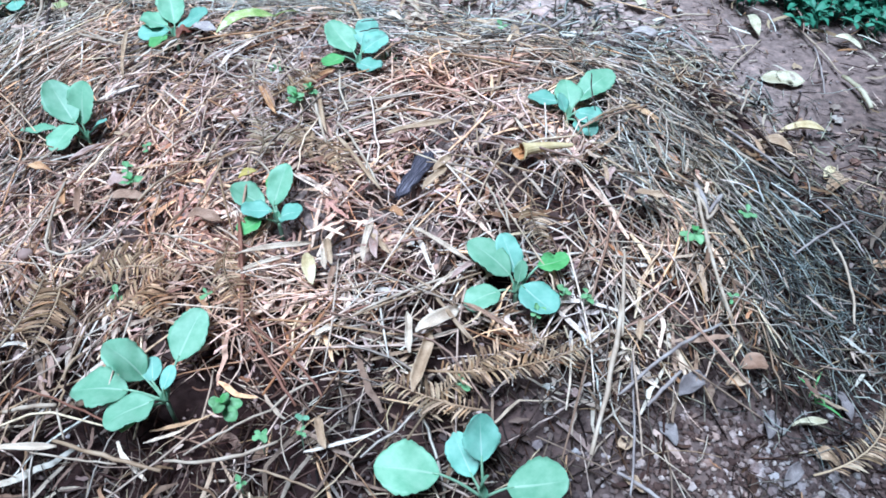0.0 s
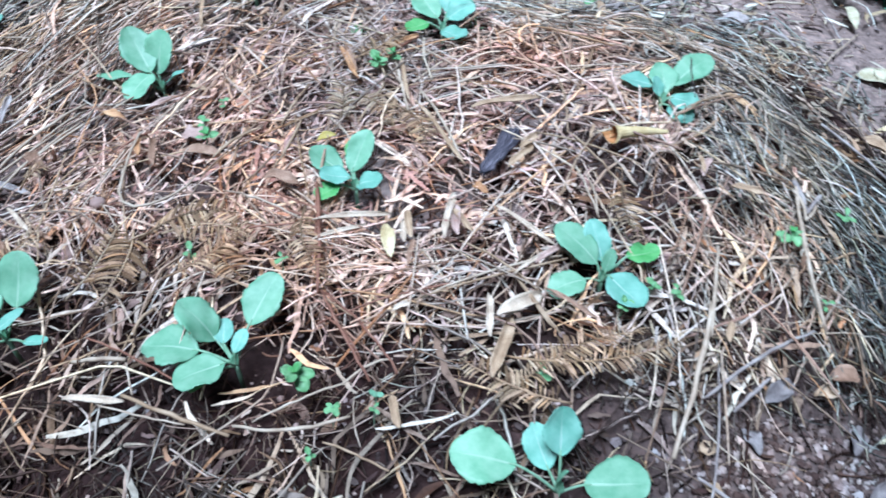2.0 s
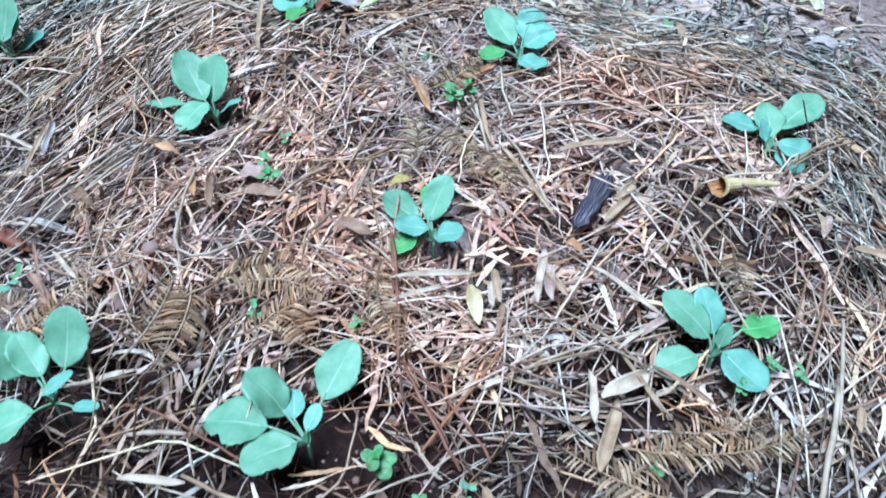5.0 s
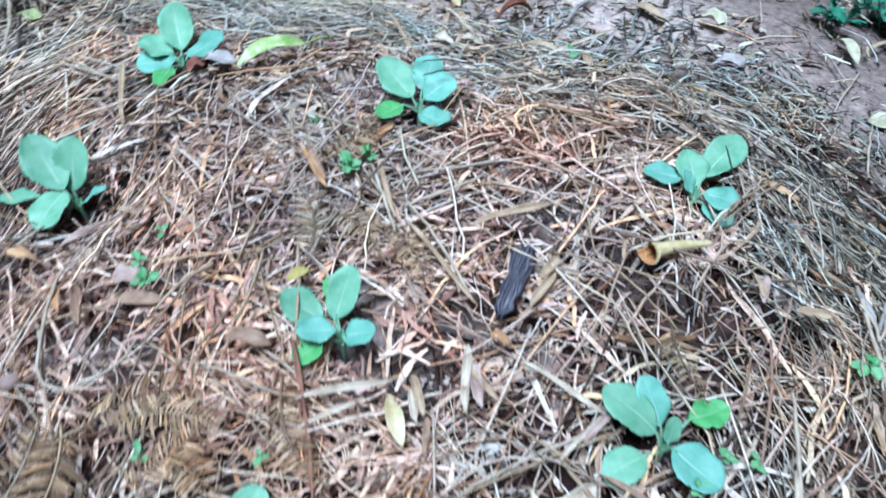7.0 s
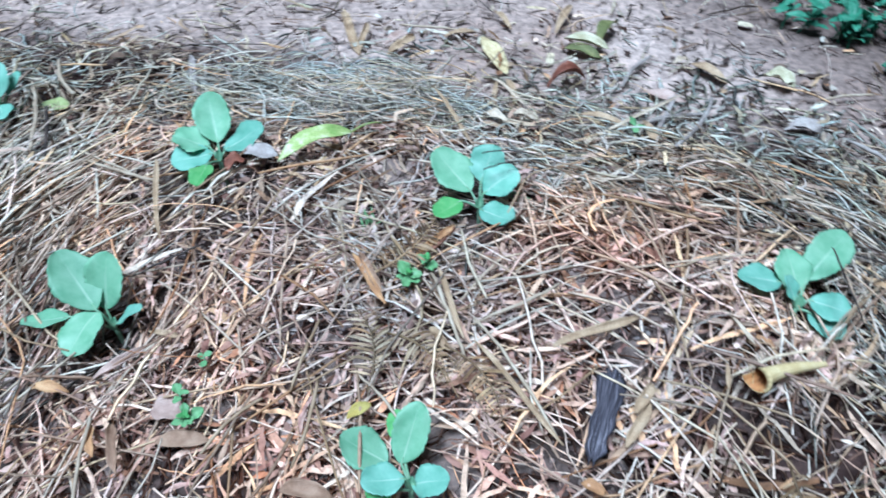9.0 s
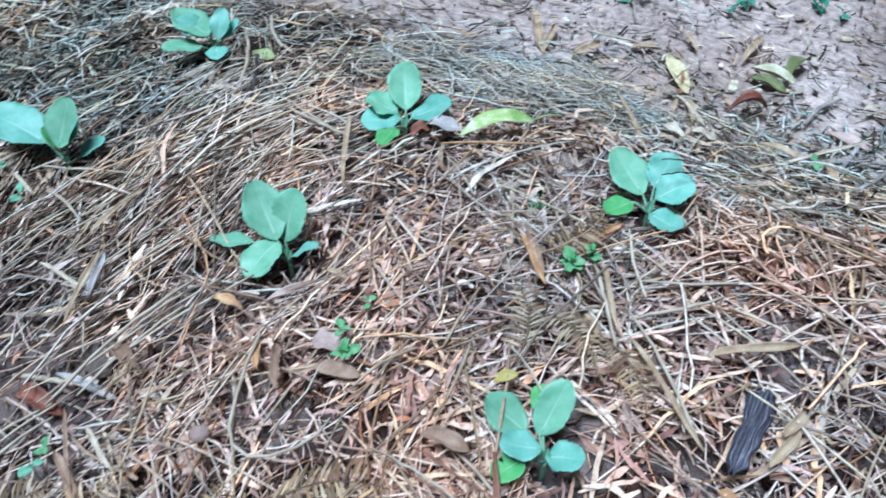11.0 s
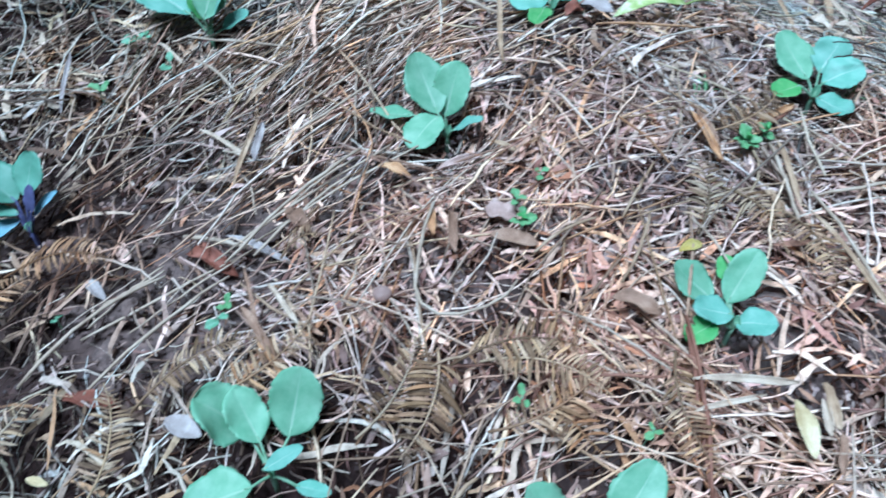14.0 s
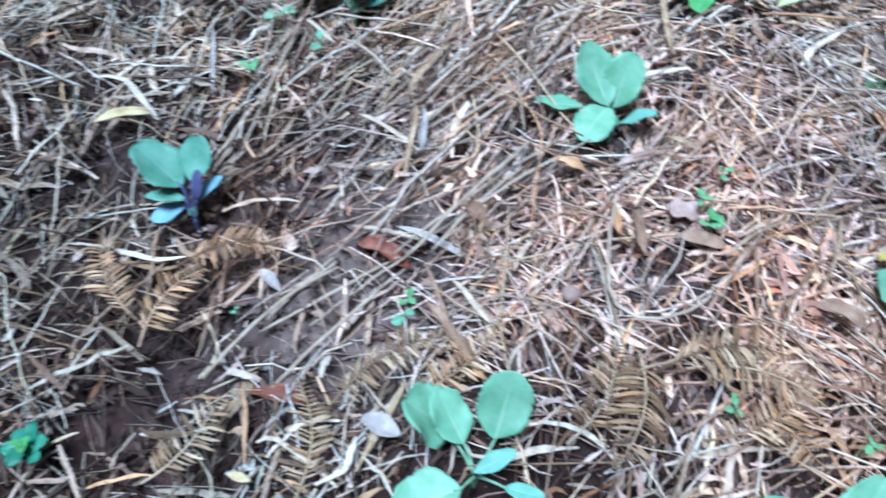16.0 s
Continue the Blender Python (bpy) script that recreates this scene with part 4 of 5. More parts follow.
clods("mulch_crumbs", "dry pinkish soil crumbs between the straws", 9000, (0.0015, 0.0085), PINKCLOD, 24, lambda x, y: cover(x, y) * np.exp(-(((x + 0.3) / 0.75) ** 2 + ((y - 1.12) / 0.45) ** 2) ** 2) * smooth(0.3, 0.6, patches(x, y, 23.0, 3.1)))
clods("soil_crumbs", "crumbs and clods of red brown soil", 6500, (0.0012, 0.0065), CLOD, 21, lambda x, y: on_bare(x, y) * smooth(0.02, -0.1, y - bed_edge(x)))
clods("path_crumbs", "pale crumbs of dry soil on the path", 2500, (0.001, 0.006), PALECLOD, 23, lambda x, y: smooth(-0.05, 0.1, y - bed_edge(x)))
clods("soil_clods", "pale and dark soil clods at the bed's foot", 2200, (0.002, 0.009), CLOD, 22, lambda x, y: np.exp(-(((x - 0.45) / 0.25) ** 2 + ((y - 0.56) / 0.12) ** 2)))

clods("pale_gravel", "pale grey and pinkish soil pebbles at the bed's foot", 420, (0.003, 0.0105), PALECLOD, 25, lambda x, y: np.exp(-(((x - 0.4) / 0.17) ** 2 + ((y - 0.55) / 0.08) ** 2)))


# ---- loose leaves, strips and sticks ----
def dead_leaf(name, label, x, y, az, length, width, mat, curl=0.3, arch=0.12, lift=0.012, shape=lance, roll=0, el=0, stalk=0.0, wave=0.05, seed=1, twist=0.3, category="dead leaf", group=""):
    verts, faces, uv = blade(length, width, shape, nu=9, nv=14, cup=curl, arch=arch, wave=wave, thick=0.0007, twist=twist, seed=seed)
    if cover(x, y) > 0.4:
        lift = min(lift + 0.013, 0.04)
    m = frame_of(direction(0, el), roll)
    verts = (verts - np.array((length / 2, 0, 0))) @ m
    ob = mesh_ob(name, verts, faces, mat, None, uv)
    ob.matrix_world = pose(x, y, z_at(x, y) + lift, 0, 0, az)
    if stalk:
        p = curve_points((length * 0.49, 0, 0), (length * 0.49 + stalk, 0, -0.005), 0.006, 5)
        v, f = tube(p, [0.0016, 0.0014, 0.0013, 0.0012, 0.001], 6)
        mesh_ob("leaf_stalk", v, f, mat, ob)
    return tagged(ob, label, category, group)


dead_leaf("dead_leaf", "small cream dry leaf lying on the straw", -0.180, 0.789, -75, 0.060, 0.019, CREAM, 0.15, 0.08, 0.03, seed=3)


def rolled_leaf(x, y, az, length, radius):
    """A dry leaf rolled into a tapering scroll, open at one end."""
    verts, faces, uv = [], [], []
    nu, nv = 22, 12
    for side in (0, 1):
        for j in range(nv + 1):
            v = j / nv
            for i in range(nu):
                u = i / (nu - 1)
                a = radians(-70 + 410 * u)
                r = radius * (1 - 0.72 * v ** 0.8 + 0.25 * max(0.0, 0.25 - v)) * (0.78 + 0.34 * u) - 0.0009 * side
                r *= 1 + 0.06 * math.sin(9 * v + 5 * u)
                end = 0.012 * math.sin(3.1 * u + 0.4) if j == 0 else 0.0
                verts.append(((v - 0.5) * length + end, r * math.cos(a) + 0.004 * math.sin(4 * v), r * math.sin(a)))
                uv.append((u, v))
    n = (nv + 1) * nu
    for j in range(nv):
        for i in range(nu - 1):
            a = j * nu + i
            faces.append((a, a + 1, a + nu + 1, a + nu))
            faces.append((n + a, n + a + nu, n + a + nu + 1, n + a + 1))
    ob = mesh_ob("dead_leaf", verts, faces, ROLLED, None, uv)
    ob.data.materials.append(ROLLED_IN)
    ob.data.polygons.foreach_set("material_index", [k % 2 for k in range(len(faces))])
    ob.matrix_world = pose(x, y, z_at(x, y) + 0.036, 0, 4, az)
    return tagged(ob, "dry tan leaf rolled into an open scroll", "dead leaf")


rolled_leaf(0.15, 0.984, 18, 0.088, 0.0125)
dead_leaf("dead_leaf", "long yellow-green leaf with a thin stalk", -0.37, 1.402, 32, 0.118, 0.03, GREENISH, 0.2, 0.16, 0.022, stalk=0.05, seed=5)
dead_leaf("dead_leaf", "small pale grey leaf beside a seedling", -0.447, 1.388, -11, 0.052, 0.028, GREY, 0.15, 0.1, 0.022, seed=6)
dead_leaf("dead_leaf", "pale yellow fallen leaf on the path", -0.077, 1.820, -73, 0.132, 0.034, CREAM, 0.1, 0.05, 0.008, seed=7)
dead_leaf("dead_leaf", "curled red-brown leaf on the path", 0.051, 1.738, 18, 0.078, 0.02, RED, 0.7, 0.42, 0.006, seed=8)
dead_leaf("dead_leaf", "pale leaf folded along its middle on the path", 0.108, 1.866, -25, 0.09, 0.026, YELLOW, 0.5, 0.1, 0.01, seed=9)
dead_leaf("dead_leaf", "crumpled pale leaf on the path", 0.445, 1.730, -44, 0.062, 0.034, YELLOW, 0.4, 0.2, 0.01, seed=10, wave=0.12)
dead_leaf("dead_leaf", "tan leaf on the path", 0.323, 1.768, -50, 0.082, 0.024, TAN, 0.2, 0.1, 0.007, seed=11)
dead_leaf("dead_leaf", "narrow tan leaf at the bed's edge", 0.084, 1.584, -23, 0.08, 0.014, TAN, 0.2, 0.1, 0.012, seed=12)
dead_leaf("dead_leaf", "grey dry leaf on the path", 0.428, 1.577, 1, 0.056, 0.015, GREY, 0.3, 0.1, 0.008, seed=13)
dead_leaf("dead_leaf", "pinkish brown leaf flat on the path", 0.224, 1.698, -25, 0.082, 0.028, PINK, 0.15, 0.04, 0.006, seed=14)
dead_leaf("dead_leaf", "small tan leaf on the path", -0.138, 1.897, 16, 0.064, 0.013, TAN, 0.3, 0.1, 0.007, seed=15)
dead_leaf("dead_leaf", "small tan leaf on the path", -0.049, 1.955, -67, 0.077, 0.013, TAN, 0.3, 0.1, 0.007, seed=16)
dead_leaf("dead_leaf", "pinkish leaf on the path", -0.262, 1.876, 44, 0.06, 0.022, PINK, 0.2, 0.1, 0.007, seed=17)
dead_leaf("dead_leaf", "narrow yellow leaf on the path", -0.462, 1.998, -1, 0.055, 0.01, YELLOW, 0.3, 0.1, 0.006, seed=18)
dead_leaf("dead_leaf", "pale yellow-green leaf on the path", 0.700, 1.440, -5, 0.09, 0.05, YELLOW, 0.06, 0.03, 0.006, seed=19)
dead_leaf("dead_leaf", "folded pale leaf on the path", 0.682, 1.260, 2, 0.094, 0.02, CREAM, 0.5, 0.14, 0.01, seed=20)
dead_leaf("dead_leaf", "crumpled tan leaf on the path", 0.592, 1.174, -24, 0.064, 0.025, TAN, 0.5, 0.15, 0.01, seed=21)
dead_leaf("dead_leaf", "small cream leaf on the path", 0.693, 1.147, 46, 0.04, 0.016, CREAM, 0.2, 0.1, 0.01, seed=22)
dead_leaf("dead_leaf", "brown dry leaf on the path", 0.692, 1.109, 43, 0.068, 0.028, TAN, 0.4, 0.2, 0.01, seed=23)
dead_leaf("dead_leaf", "yellow leaf on the path", 0.694, 1.648, -85, 0.086, 0.024, YELLOW, 0.3, 0.15, 0.008, seed=24)
dead_leaf("dead_leaf", "yellow leaf near the weeds", 0.878, 1.576, -41, 0.07, 0.02, YELLOW, 0.3, 0.15, 0.01, seed=25)
dead_leaf("dead_leaf", "grey-tan leaf on the path", 0.439, 1.578, -24, 0.058, 0.03, GREY, 0.3, 0.15, 0.008, seed=26)
dead_leaf("dead_leaf", "orange-brown dry leaf on the soil", 0.423, 0.699, 7, 0.04, 0.027, ORANGE, 0.3, 0.2, 0.012, seed=27)
dead_leaf("dead_leaf", "small yellow leaf on the soil", 0.499, 0.643, 7, 0.053, 0.012, YELLOW, 0.3, 0.1, 0.012, seed=28)
for i, (x, y, az, length, width, mat) in enumerate([(0.324, 0.655, 40, 0.05, 0.026, DULL), (0.285, 0.596, -60, 0.036, 0.02, DULL), (0.226, 0.574, 20, 0.024, 0.018, TAN), (0.437, 0.633, 75, 0.045, 0.02, DULL), (0.509, 0.6, -30, 0.04, 0.02, TAN), (0.395, 0.673, 10, 0.034, 0.02, TAN), (0.454, 0.569, 50, 0.045, 0.018, DULL), (0.231, 0.529, -40, 0.03, 0.014, TAN), (0.561, 0.68, 100, 0.05, 0.016, DULL)]):
    dead_leaf("dead_leaf", "crumbling grey-brown dead leaf on the bare soil", x, y, az, length, width, mat, 0.35, 0.15, 0.008, wave=0.16, seed=740 + i, group="dead leaves on the bare soil")
dead_leaf("dead_leaf", "orange dry leaf under a small weed", -0.487, 0.971, 1, 0.058, 0.021, ORANGE, 0.15, 0.1, 0.014, seed=29)
dead_leaf("dead_leaf", "pinkish round dry leaf", -0.511, 1.011, 2, 0.04, 0.03, PINK, 0.15, 0.15, 0.01, wave=0.15, shape=obovate, seed=30)
dead_leaf("dead_leaf", "grey dry leaf beside a seedling", -0.786, 0.690, -9, 0.046, 0.024, GREY, 0.2, 0.1, 0.014, seed=31)
dead_leaf("dead_leaf", "tiny white leaf scrap", -0.914, 0.605, 0, 0.026, 0.01, CREAM, 0.2, 0.1, 0.014, seed=32)
dead_leaf("dead_leaf", "reddish dry leaf in the hollow", -0.845, 0.9, -12, 0.078, 0.024, RED, 0.5, 0.2, 0.008, wave=0.15, seed=33)
dead_leaf("dead_leaf", "pale dry sheath beside the hollow", -0.79, 0.925, -12, 0.1, 0.011, GREY, 0.5, 0.05, 0.016, seed=35)
dead_leaf("dead_leaf", "pale dry leaf strip beside a seedling", -1.233, 1.005, 32, 0.08, 0.016, CREAM, 0.3, 0.1, 0.014, seed=34)


def strip(x, y, az, length, width, mat, seed, lift=0.024):
    lift = max(lift, 0.033) if cover(x, y) > 0.4 else 0.007
    return dead_leaf("dry_strip", "tan strip of dry sheath on the straw", x, y, az, length * 1.1, width * 0.95, mat, 0.42, 0.04, lift, strap, seed=seed, twist=0.9, wave=0.1, category="straw", group="dry strips on the mulch")


for i, (x, y, az, length, width) in enumerate([(-0.026, 0.644, 78, 0.085, 0.016), (-0.007, 0.698, 36, 0.06, 0.019), (-0.156, 0.817, -75, 0.045, 0.011), (0.031, 0.776, 45, 0.055, 0.008), (-0.037, 1.05, 21, 0.097, 0.0109), (-0.044, 0.683, 95, 0.06, 0.01), (-0.144, 0.562, -70, 0.04, 0.011), (0.239, 0.927, -110, 0.037, 0.01), (0.293, 0.902, -9, 0.039, 0.011), (-0.558, 0.965, -71, 0.056, 0.012), (-0.525, 1.098, -11, 0.037, 0.007)]):
    strip(x, y, az, length, width, (TAN, TWIG, TAN, PINK)[i % 4] if i != 9 else ORANGE, 50 + i)
for i, (x, y, az, length, width) in enumerate([(0.255, 0.702, -101, 0.03, 0.01), (-0.094, 0.826, -80, 0.052, 0.013), (-0.001, 0.967, 56, 0.039, 0.012), (-0.737, 0.801, -39, 0.09, 0.01), (-0.208, 1.059, -55, 0.035, 0.01), (-0.573, 1.068, 42, 0.058, 0.011), (-0.572, 1.309, -76, 0.145, 0.008), (-0.287, 1.156, -64, 0.064, 0.01), (-0.194, 1.107, -76, 0.099, 0.007)]):
    strip(x, y, az, length, width, (TAN, PINK, TAN, ORANGE)[i % 4], 80 + i)


def stick(label, x, y, az, length, width, mat, side=0.0, seed=1, lift=0.022, rise=0.004):
    width = width * 0.82
    lift = max(lift, 0.036) if cover(x, y) > 0.5 else 0.006 + 0.03 * min(1.0, float(cover(x, y)) / 0.5) if y < bed_edge(x) - 0.05 else min(lift, 0.007)
    rnd = random.Random(seed)
    d = direction(az, 0)[:2]
    n = 11
    pts = []
    for i in range(n):
        t = i / (n - 1) - 0.5
        o = side * (1 - 4 * t * t) + rnd.uniform(-1, 1) * min(0.0012, 0.008 * length)
        px, py = x + d[0] * t * length - d[1] * o, y + d[1] * t * length + d[0] * o
        pts.append((px - x, py - y, z_at(px, py) - z_at(x, y) + rise * (1 - 4 * t * t) + rnd.uniform(-1, 1) * 0.001))
    v, f = tube(pts, [0.5 * width * (0.55 + 0.45 * math.sin(math.pi * (0.15 + 0.7 * i / (n - 1)))) * rnd.uniform(0.85, 1.15) for i in range(n)], 7)
    ob = mesh_ob("dry_stick", v, f, mat)
    ob.location = (x, y, z_at(x, y) + lift)
    return tagged(ob, label, "stick")


for i, (x, y, az, length, width, side) in enumerate([(0.204, 0.638, -107, 0.2, 0.0085, 0.004), (0.238, 0.752, -97, 0.12, 0.006, 0), (-0.814, 1.518, -72, 0.2, 0.008, 0.01), (-0.729, 1.331, 51, 0.16, 0.005, 0), (-0.661, 1.387, -33, 0.165, 0.004, 0), (0.386, 0.849, -85, 0.222, 0.007, -0.012), (-0.522, 0.619, 3, 0.07, 0.008, 0), (-0.264, 0.55, 6, 0.137, 0.006, -0.012), (-0.927, 0.833, 62, 0.11, 0.004, 0), (-0.75, 0.987, 51, 0.257, 0.0045, 0.004), (-0.876, 0.847, 45, 0.222, 0.0045, 0), (-0.747, 1.367, 32, 0.174, 0.0045, 0), (-0.771, 1.343, 35, 0.224, 0.0045, 0), (-0.13, 1.009, -64, 0.166, 0.0055, 0.004), (-0.848, 0.924, -1, 0.086, 0.008, 0), (0.608, 0.869, -94, 0.155, 0.005, 0.01)]):
    stick("pale dry stalk lying across the straw", x, y, az, length, width, TWIG, side, 100 + i)
for i, (x, y, az, length, width, side) in enumerate([(0.645, 1.522, 51, 0.171, 0.005, 0.004), (0.645, 1.602, -86, 0.148, 0.005, 0.006), (0.805, 1.57, -78, 0.218, 0.005, 0.008), (0.493, 1.475, -51, 0.08, 0.009, 0), (0.581, 1.311, 62, 0.173, 0.005, 0.005), (0.792, 1.495, -101, 0.198, 0.0045, 0.004), (0.559, 1.685, 10, 0.109, 0.006, 0), (0.166, 1.629, 41, 0.204, 0.006, 0.012), (0.247, 1.626, 29, 0.102, 0.006, 0.004)]):
    stick("dry stalk lying on the trodden path", x, y, az, length, width, (TWIG, GREY)[i % 2], side * 0.5, 160 + i, 0.006)
for i, (x, y, az, length, width, side) in enumerate([(0.533, 1.116, -39, 0.13, 0.006, 0), (0.605, 0.945, 37, 0.179, 0.005, 0.004), (0.642, 0.978, -67, 0.115, 0.004, 0.006), (0.38, 0.928, -77, 0.05, 0.009, 0), (0.404, 0.927, -125, 0.061, 0.008, 0), (0.232, 0.589, -97, 0.164, 0.004, 0.003), (0.237, 0.524, -27, 0.06, 0.006, 0), (0.28, 0.635, 44, 0.074, 0.006, 0), (0.297, 0.676, 37, 0.201, 0.006, 0.006)]):
    stick("grey dry stalk on the bed's flank", x, y, az, length, width, GREY, side, 180 + i, 0.02)
stick("crooked yellow-green stick on the path", 0.839, 1.401, -80, 0.11, 0.013, YELLOW, 0.006, 199, 0.008)
for i, (x, y, az, length, width, side) in enumerate([(-0.201, 0.66, -44, 0.154, 0.0042, 0.006), (-0.276, 0.81, -78, 0.144, 0.005, 0), (-0.6, 0.99, 41, 0.063, 0.004, 0), (-0.16, 0.7, 20, 0.2, 0.0035, 0.004), (-0.3, 0.85, -25, 0.18, 0.0035, 0)]):
    stick("thin red-brown twig in the mulch", x, y, az, length, width, REDTWIG, side, 130 + i)


for i, (x, y, az, length, width) in enumerate([(-0.328, 0.843, -17, 0.091, 0.0036), (-0.278, 0.800, -79, 0.166, 0.0040), (-0.219, 0.650, -46, 0.076, 0.0036), (-0.208, 1.193, 48, 0.072, 0.0057), (-0.478, 0.621, -23, 0.173, 0.0037)]):
    stick("red-brown dry stalk lying over the mulch", x, y, az, length, width, REDTWIG, 0.004 * (i % 3 - 1), 400 + i, 0.034)
for i, (x, y, az, length, width) in enumerate([(-0.221, 0.687, -31, 0.067, 0.0026), (-0.043, 0.736, 20, 0.199, 0.0037), (-0.035, 0.755, -36, 0.128, 0.0038), (0.016, 0.704, -54, 0.091, 0.0042), (0.091, 0.933, -55, 0.137, 0.0036), (0.045, 1.052, -83, 0.129, 0.0039), (-0.352, 0.973, 78, 0.101, 0.0051), (-0.358, 1.055, 73, 0.091, 0.0047), (-0.431, 0.978, 43, 0.083, 0.0052), (-0.407, 0.555, -17, 0.152, 0.0070), (-0.183, 0.514, -19, 0.084, 0.0039), (-0.478, 0.670, 63, 0.039, 0.0056), (0.008, 0.712, -56, 0.093, 0.0050), (-0.533, 0.796, 30, 0.074, 0.0041)]):
    stick("tan dry stalk lying over the mulch", x, y, az, length, width, TAN, 0.004 * (i % 3 - 1), 440 + i, 0.034)
for i, (x, y, az, length, width) in enumerate([(-0.157, 0.746, 14, 0.146, 0.0033), (-0.659, 1.062, -8, 0.135, 0.0049), (-0.726, 0.773, 64, 0.035, 0.0043)]):
    stick("orange-brown dry stalk lying over the mulch", x, y, az, length, width, ORANGE, 0.004 * (i % 3 - 1), 480 + i, 0.034)
for i, (x, y, az, length, width) in enumerate([(-0.005, 0.817, -38, 0.092, 0.0067), (0.009, 0.762, 46, 0.065, 0.0054), (0.112, 1.039, 114, 0.046, 0.0051), (-0.104, 0.834, -94, 0.077, 0.0103), (-0.161, 0.804, -79, 0.035, 0.0091), (-0.150, 0.691, 39, 0.024, 0.0079), (-0.512, 0.568, 4, 0.068, 0.0095), (-0.726, 0.843, -38, 0.062, 0.0068), (-0.888, 1.057, -19, 0.079, 0.0059), (-1.026, 1.198, -31, 0.058, 0.0058), (-0.068, 1.623, -58, 0.085, 0.0065), (0.112, 1.537, 36, 0.253, 0.0054)]):
    strip(x, y, az, length, width, TWIG, 520 + i, 0.034)
for i, (x, y, az, length, width) in enumerate([(-0.118, 1.099, 23, 0.110, 0.0054), (0.076, 0.880, -72, 0.099, 0.0035), (0.082, 0.873, -78, 0.076, 0.0034), (0.254, 1.074, 44, 0.132, 0.0032), (-0.863, 1.043, -11, 0.050, 0.0043), (-0.711, 1.006, 47, 0.231, 0.0041), (-0.773, 1.127, 51, 0.180, 0.0044), (-0.197, 1.093, -74, 0.120, 0.0061), (-0.275, 0.992, -52, 0.093, 0.0039), (-0.452, 0.555, -11, 0.124, 0.0035), (-0.259, 0.571, 24, 0.112, 0.0035), (-0.182, 0.608, 31, 0.065, 0.0041), (-0.186, 0.551, -75, 0.057, 0.0023), (-0.475, 0.596, -64, 0.044, 0.0036), (-0.046, 0.738, 22, 0.192, 0.0044), (-0.923, 0.846, 48, 0.079, 0.0047), (-0.848, 0.858, 53, 0.175, 0.0035), (-0.746, 0.969, 59, 0.156, 0.0049)]):
    stick("pale dry stalk lying over the mulch", x, y, az, length, width, TWIG, 0.004 * (i % 3 - 1), 560 + i, 0.034)
for i, (x, y, az, length, width) in enumerate([(-0.660, 0.883, 87, 0.048, 0.0028), (-0.583, 0.840, -49, 0.074, 0.0027), (-0.948, 1.170, -30, 0.091, 0.0056), (-0.940, 1.238, 0, 0.162, 0.0044), (-0.790, 1.152, 52, 0.197, 0.0041), (-0.735, 1.022, 53, 0.105, 0.0044), (-0.635, 1.369, -26, 0.132, 0.0062), (-0.403, 1.280, -54, 0.086, 0.0038), (-0.626, 1.914, -23, 0.138, 0.0048), (-0.183, 1.919, -9, 0.149, 0.0057), (0.165, 1.602, 31, 0.148, 0.0065)]):
    stick("pale dry stalk lying over the mulch", x, y, az, length, width, TWIG, 0.004 * (i % 3 - 1), 600 + i, 0.034)
for i, (x, y, az, length, width) in enumerate([(0.086, 0.982, -100, 0.030, 0.0049), (0.232, 0.933, 95, 0.036, 0.0071), (-0.129, 0.989, -58, 0.140, 0.0063), (-0.012, 0.939, 56, 0.055, 0.0109), (-0.087, 0.825, -51, 0.046, 0.0080), (-0.854, 1.050, 99, 0.115, 0.0072), (-0.860, 1.172, 75, 0.113, 0.0076), (-0.352, 1.896, -75, 0.145, 0.0188), (-0.327, 1.875, 83, 0.100, 0.0130), (-0.253, 1.846, 53, 0.076, 0.0183), (-0.173, 1.505, -69, 0.146, 0.0059)]):
    strip(x, y, az, length, width, TAN, 640 + i, 0.034)
for i, (x, y, az, length, width) in enumerate([(-0.148, 0.771, -93, 0.040, 0.0078), (0.054, 0.705, -33, 0.067, 0.0062), (-0.758, 0.833, -56, 0.111, 0.0051)]):
    strip(x, y, az, length, width, ORANGE, 680 + i, 0.034)
for i, (x, y, az, length, width) in enumerate([(-0.843, 1.067, 104, 0.066, 0.0101), (-1.155, 1.121, 115, 0.123, 0.0064), (-0.586, 1.622, -74, 0.118, 0.0105), (0.201, 1.608, -116, 0.173, 0.0073)]):
    strip(x, y, az, length, width, GREY, 720 + i, 0.034)
for i, (x, y, az, length, width) in enumerate([(-0.541, 1.207, 24, 0.091, 0.0037), (-0.286, 1.764, 9, 0.157, 0.0035), (-0.580, 1.760, 7, 0.185, 0.0026)]):
    stick("dark dry stalk lying over the mulch", x, y, az, length, width, DARKTWIG, 0.004 * (i % 3 - 1), 760 + i, 0.034)
for i, (x, y, az, length, lift) in enumerate([(-0.963, 1.355, 51, 0.09, 0.03), (-0.959, 1.331, 47, 0.08, 0.03), (-0.971, 1.361, 33, 0.06, 0.035), (-0.105, 1.315, -8, 0.08, 0.078), (-0.11, 1.3, 12, 0.07, 0.07), (0.36, 1.14, -12, 0.2, 0.03), (0.33, 1.12, 20, 0.12, 0.035), (0.228, 1.07, 85, 0.1, 0.075), (0.3, 1.17, 5, 0.16, 0.028)]):
    stick("thin dark dead twig over the straw", x, y, az, length, 0.0026, DARKTWIG, 0.004, 150 + i, lift)


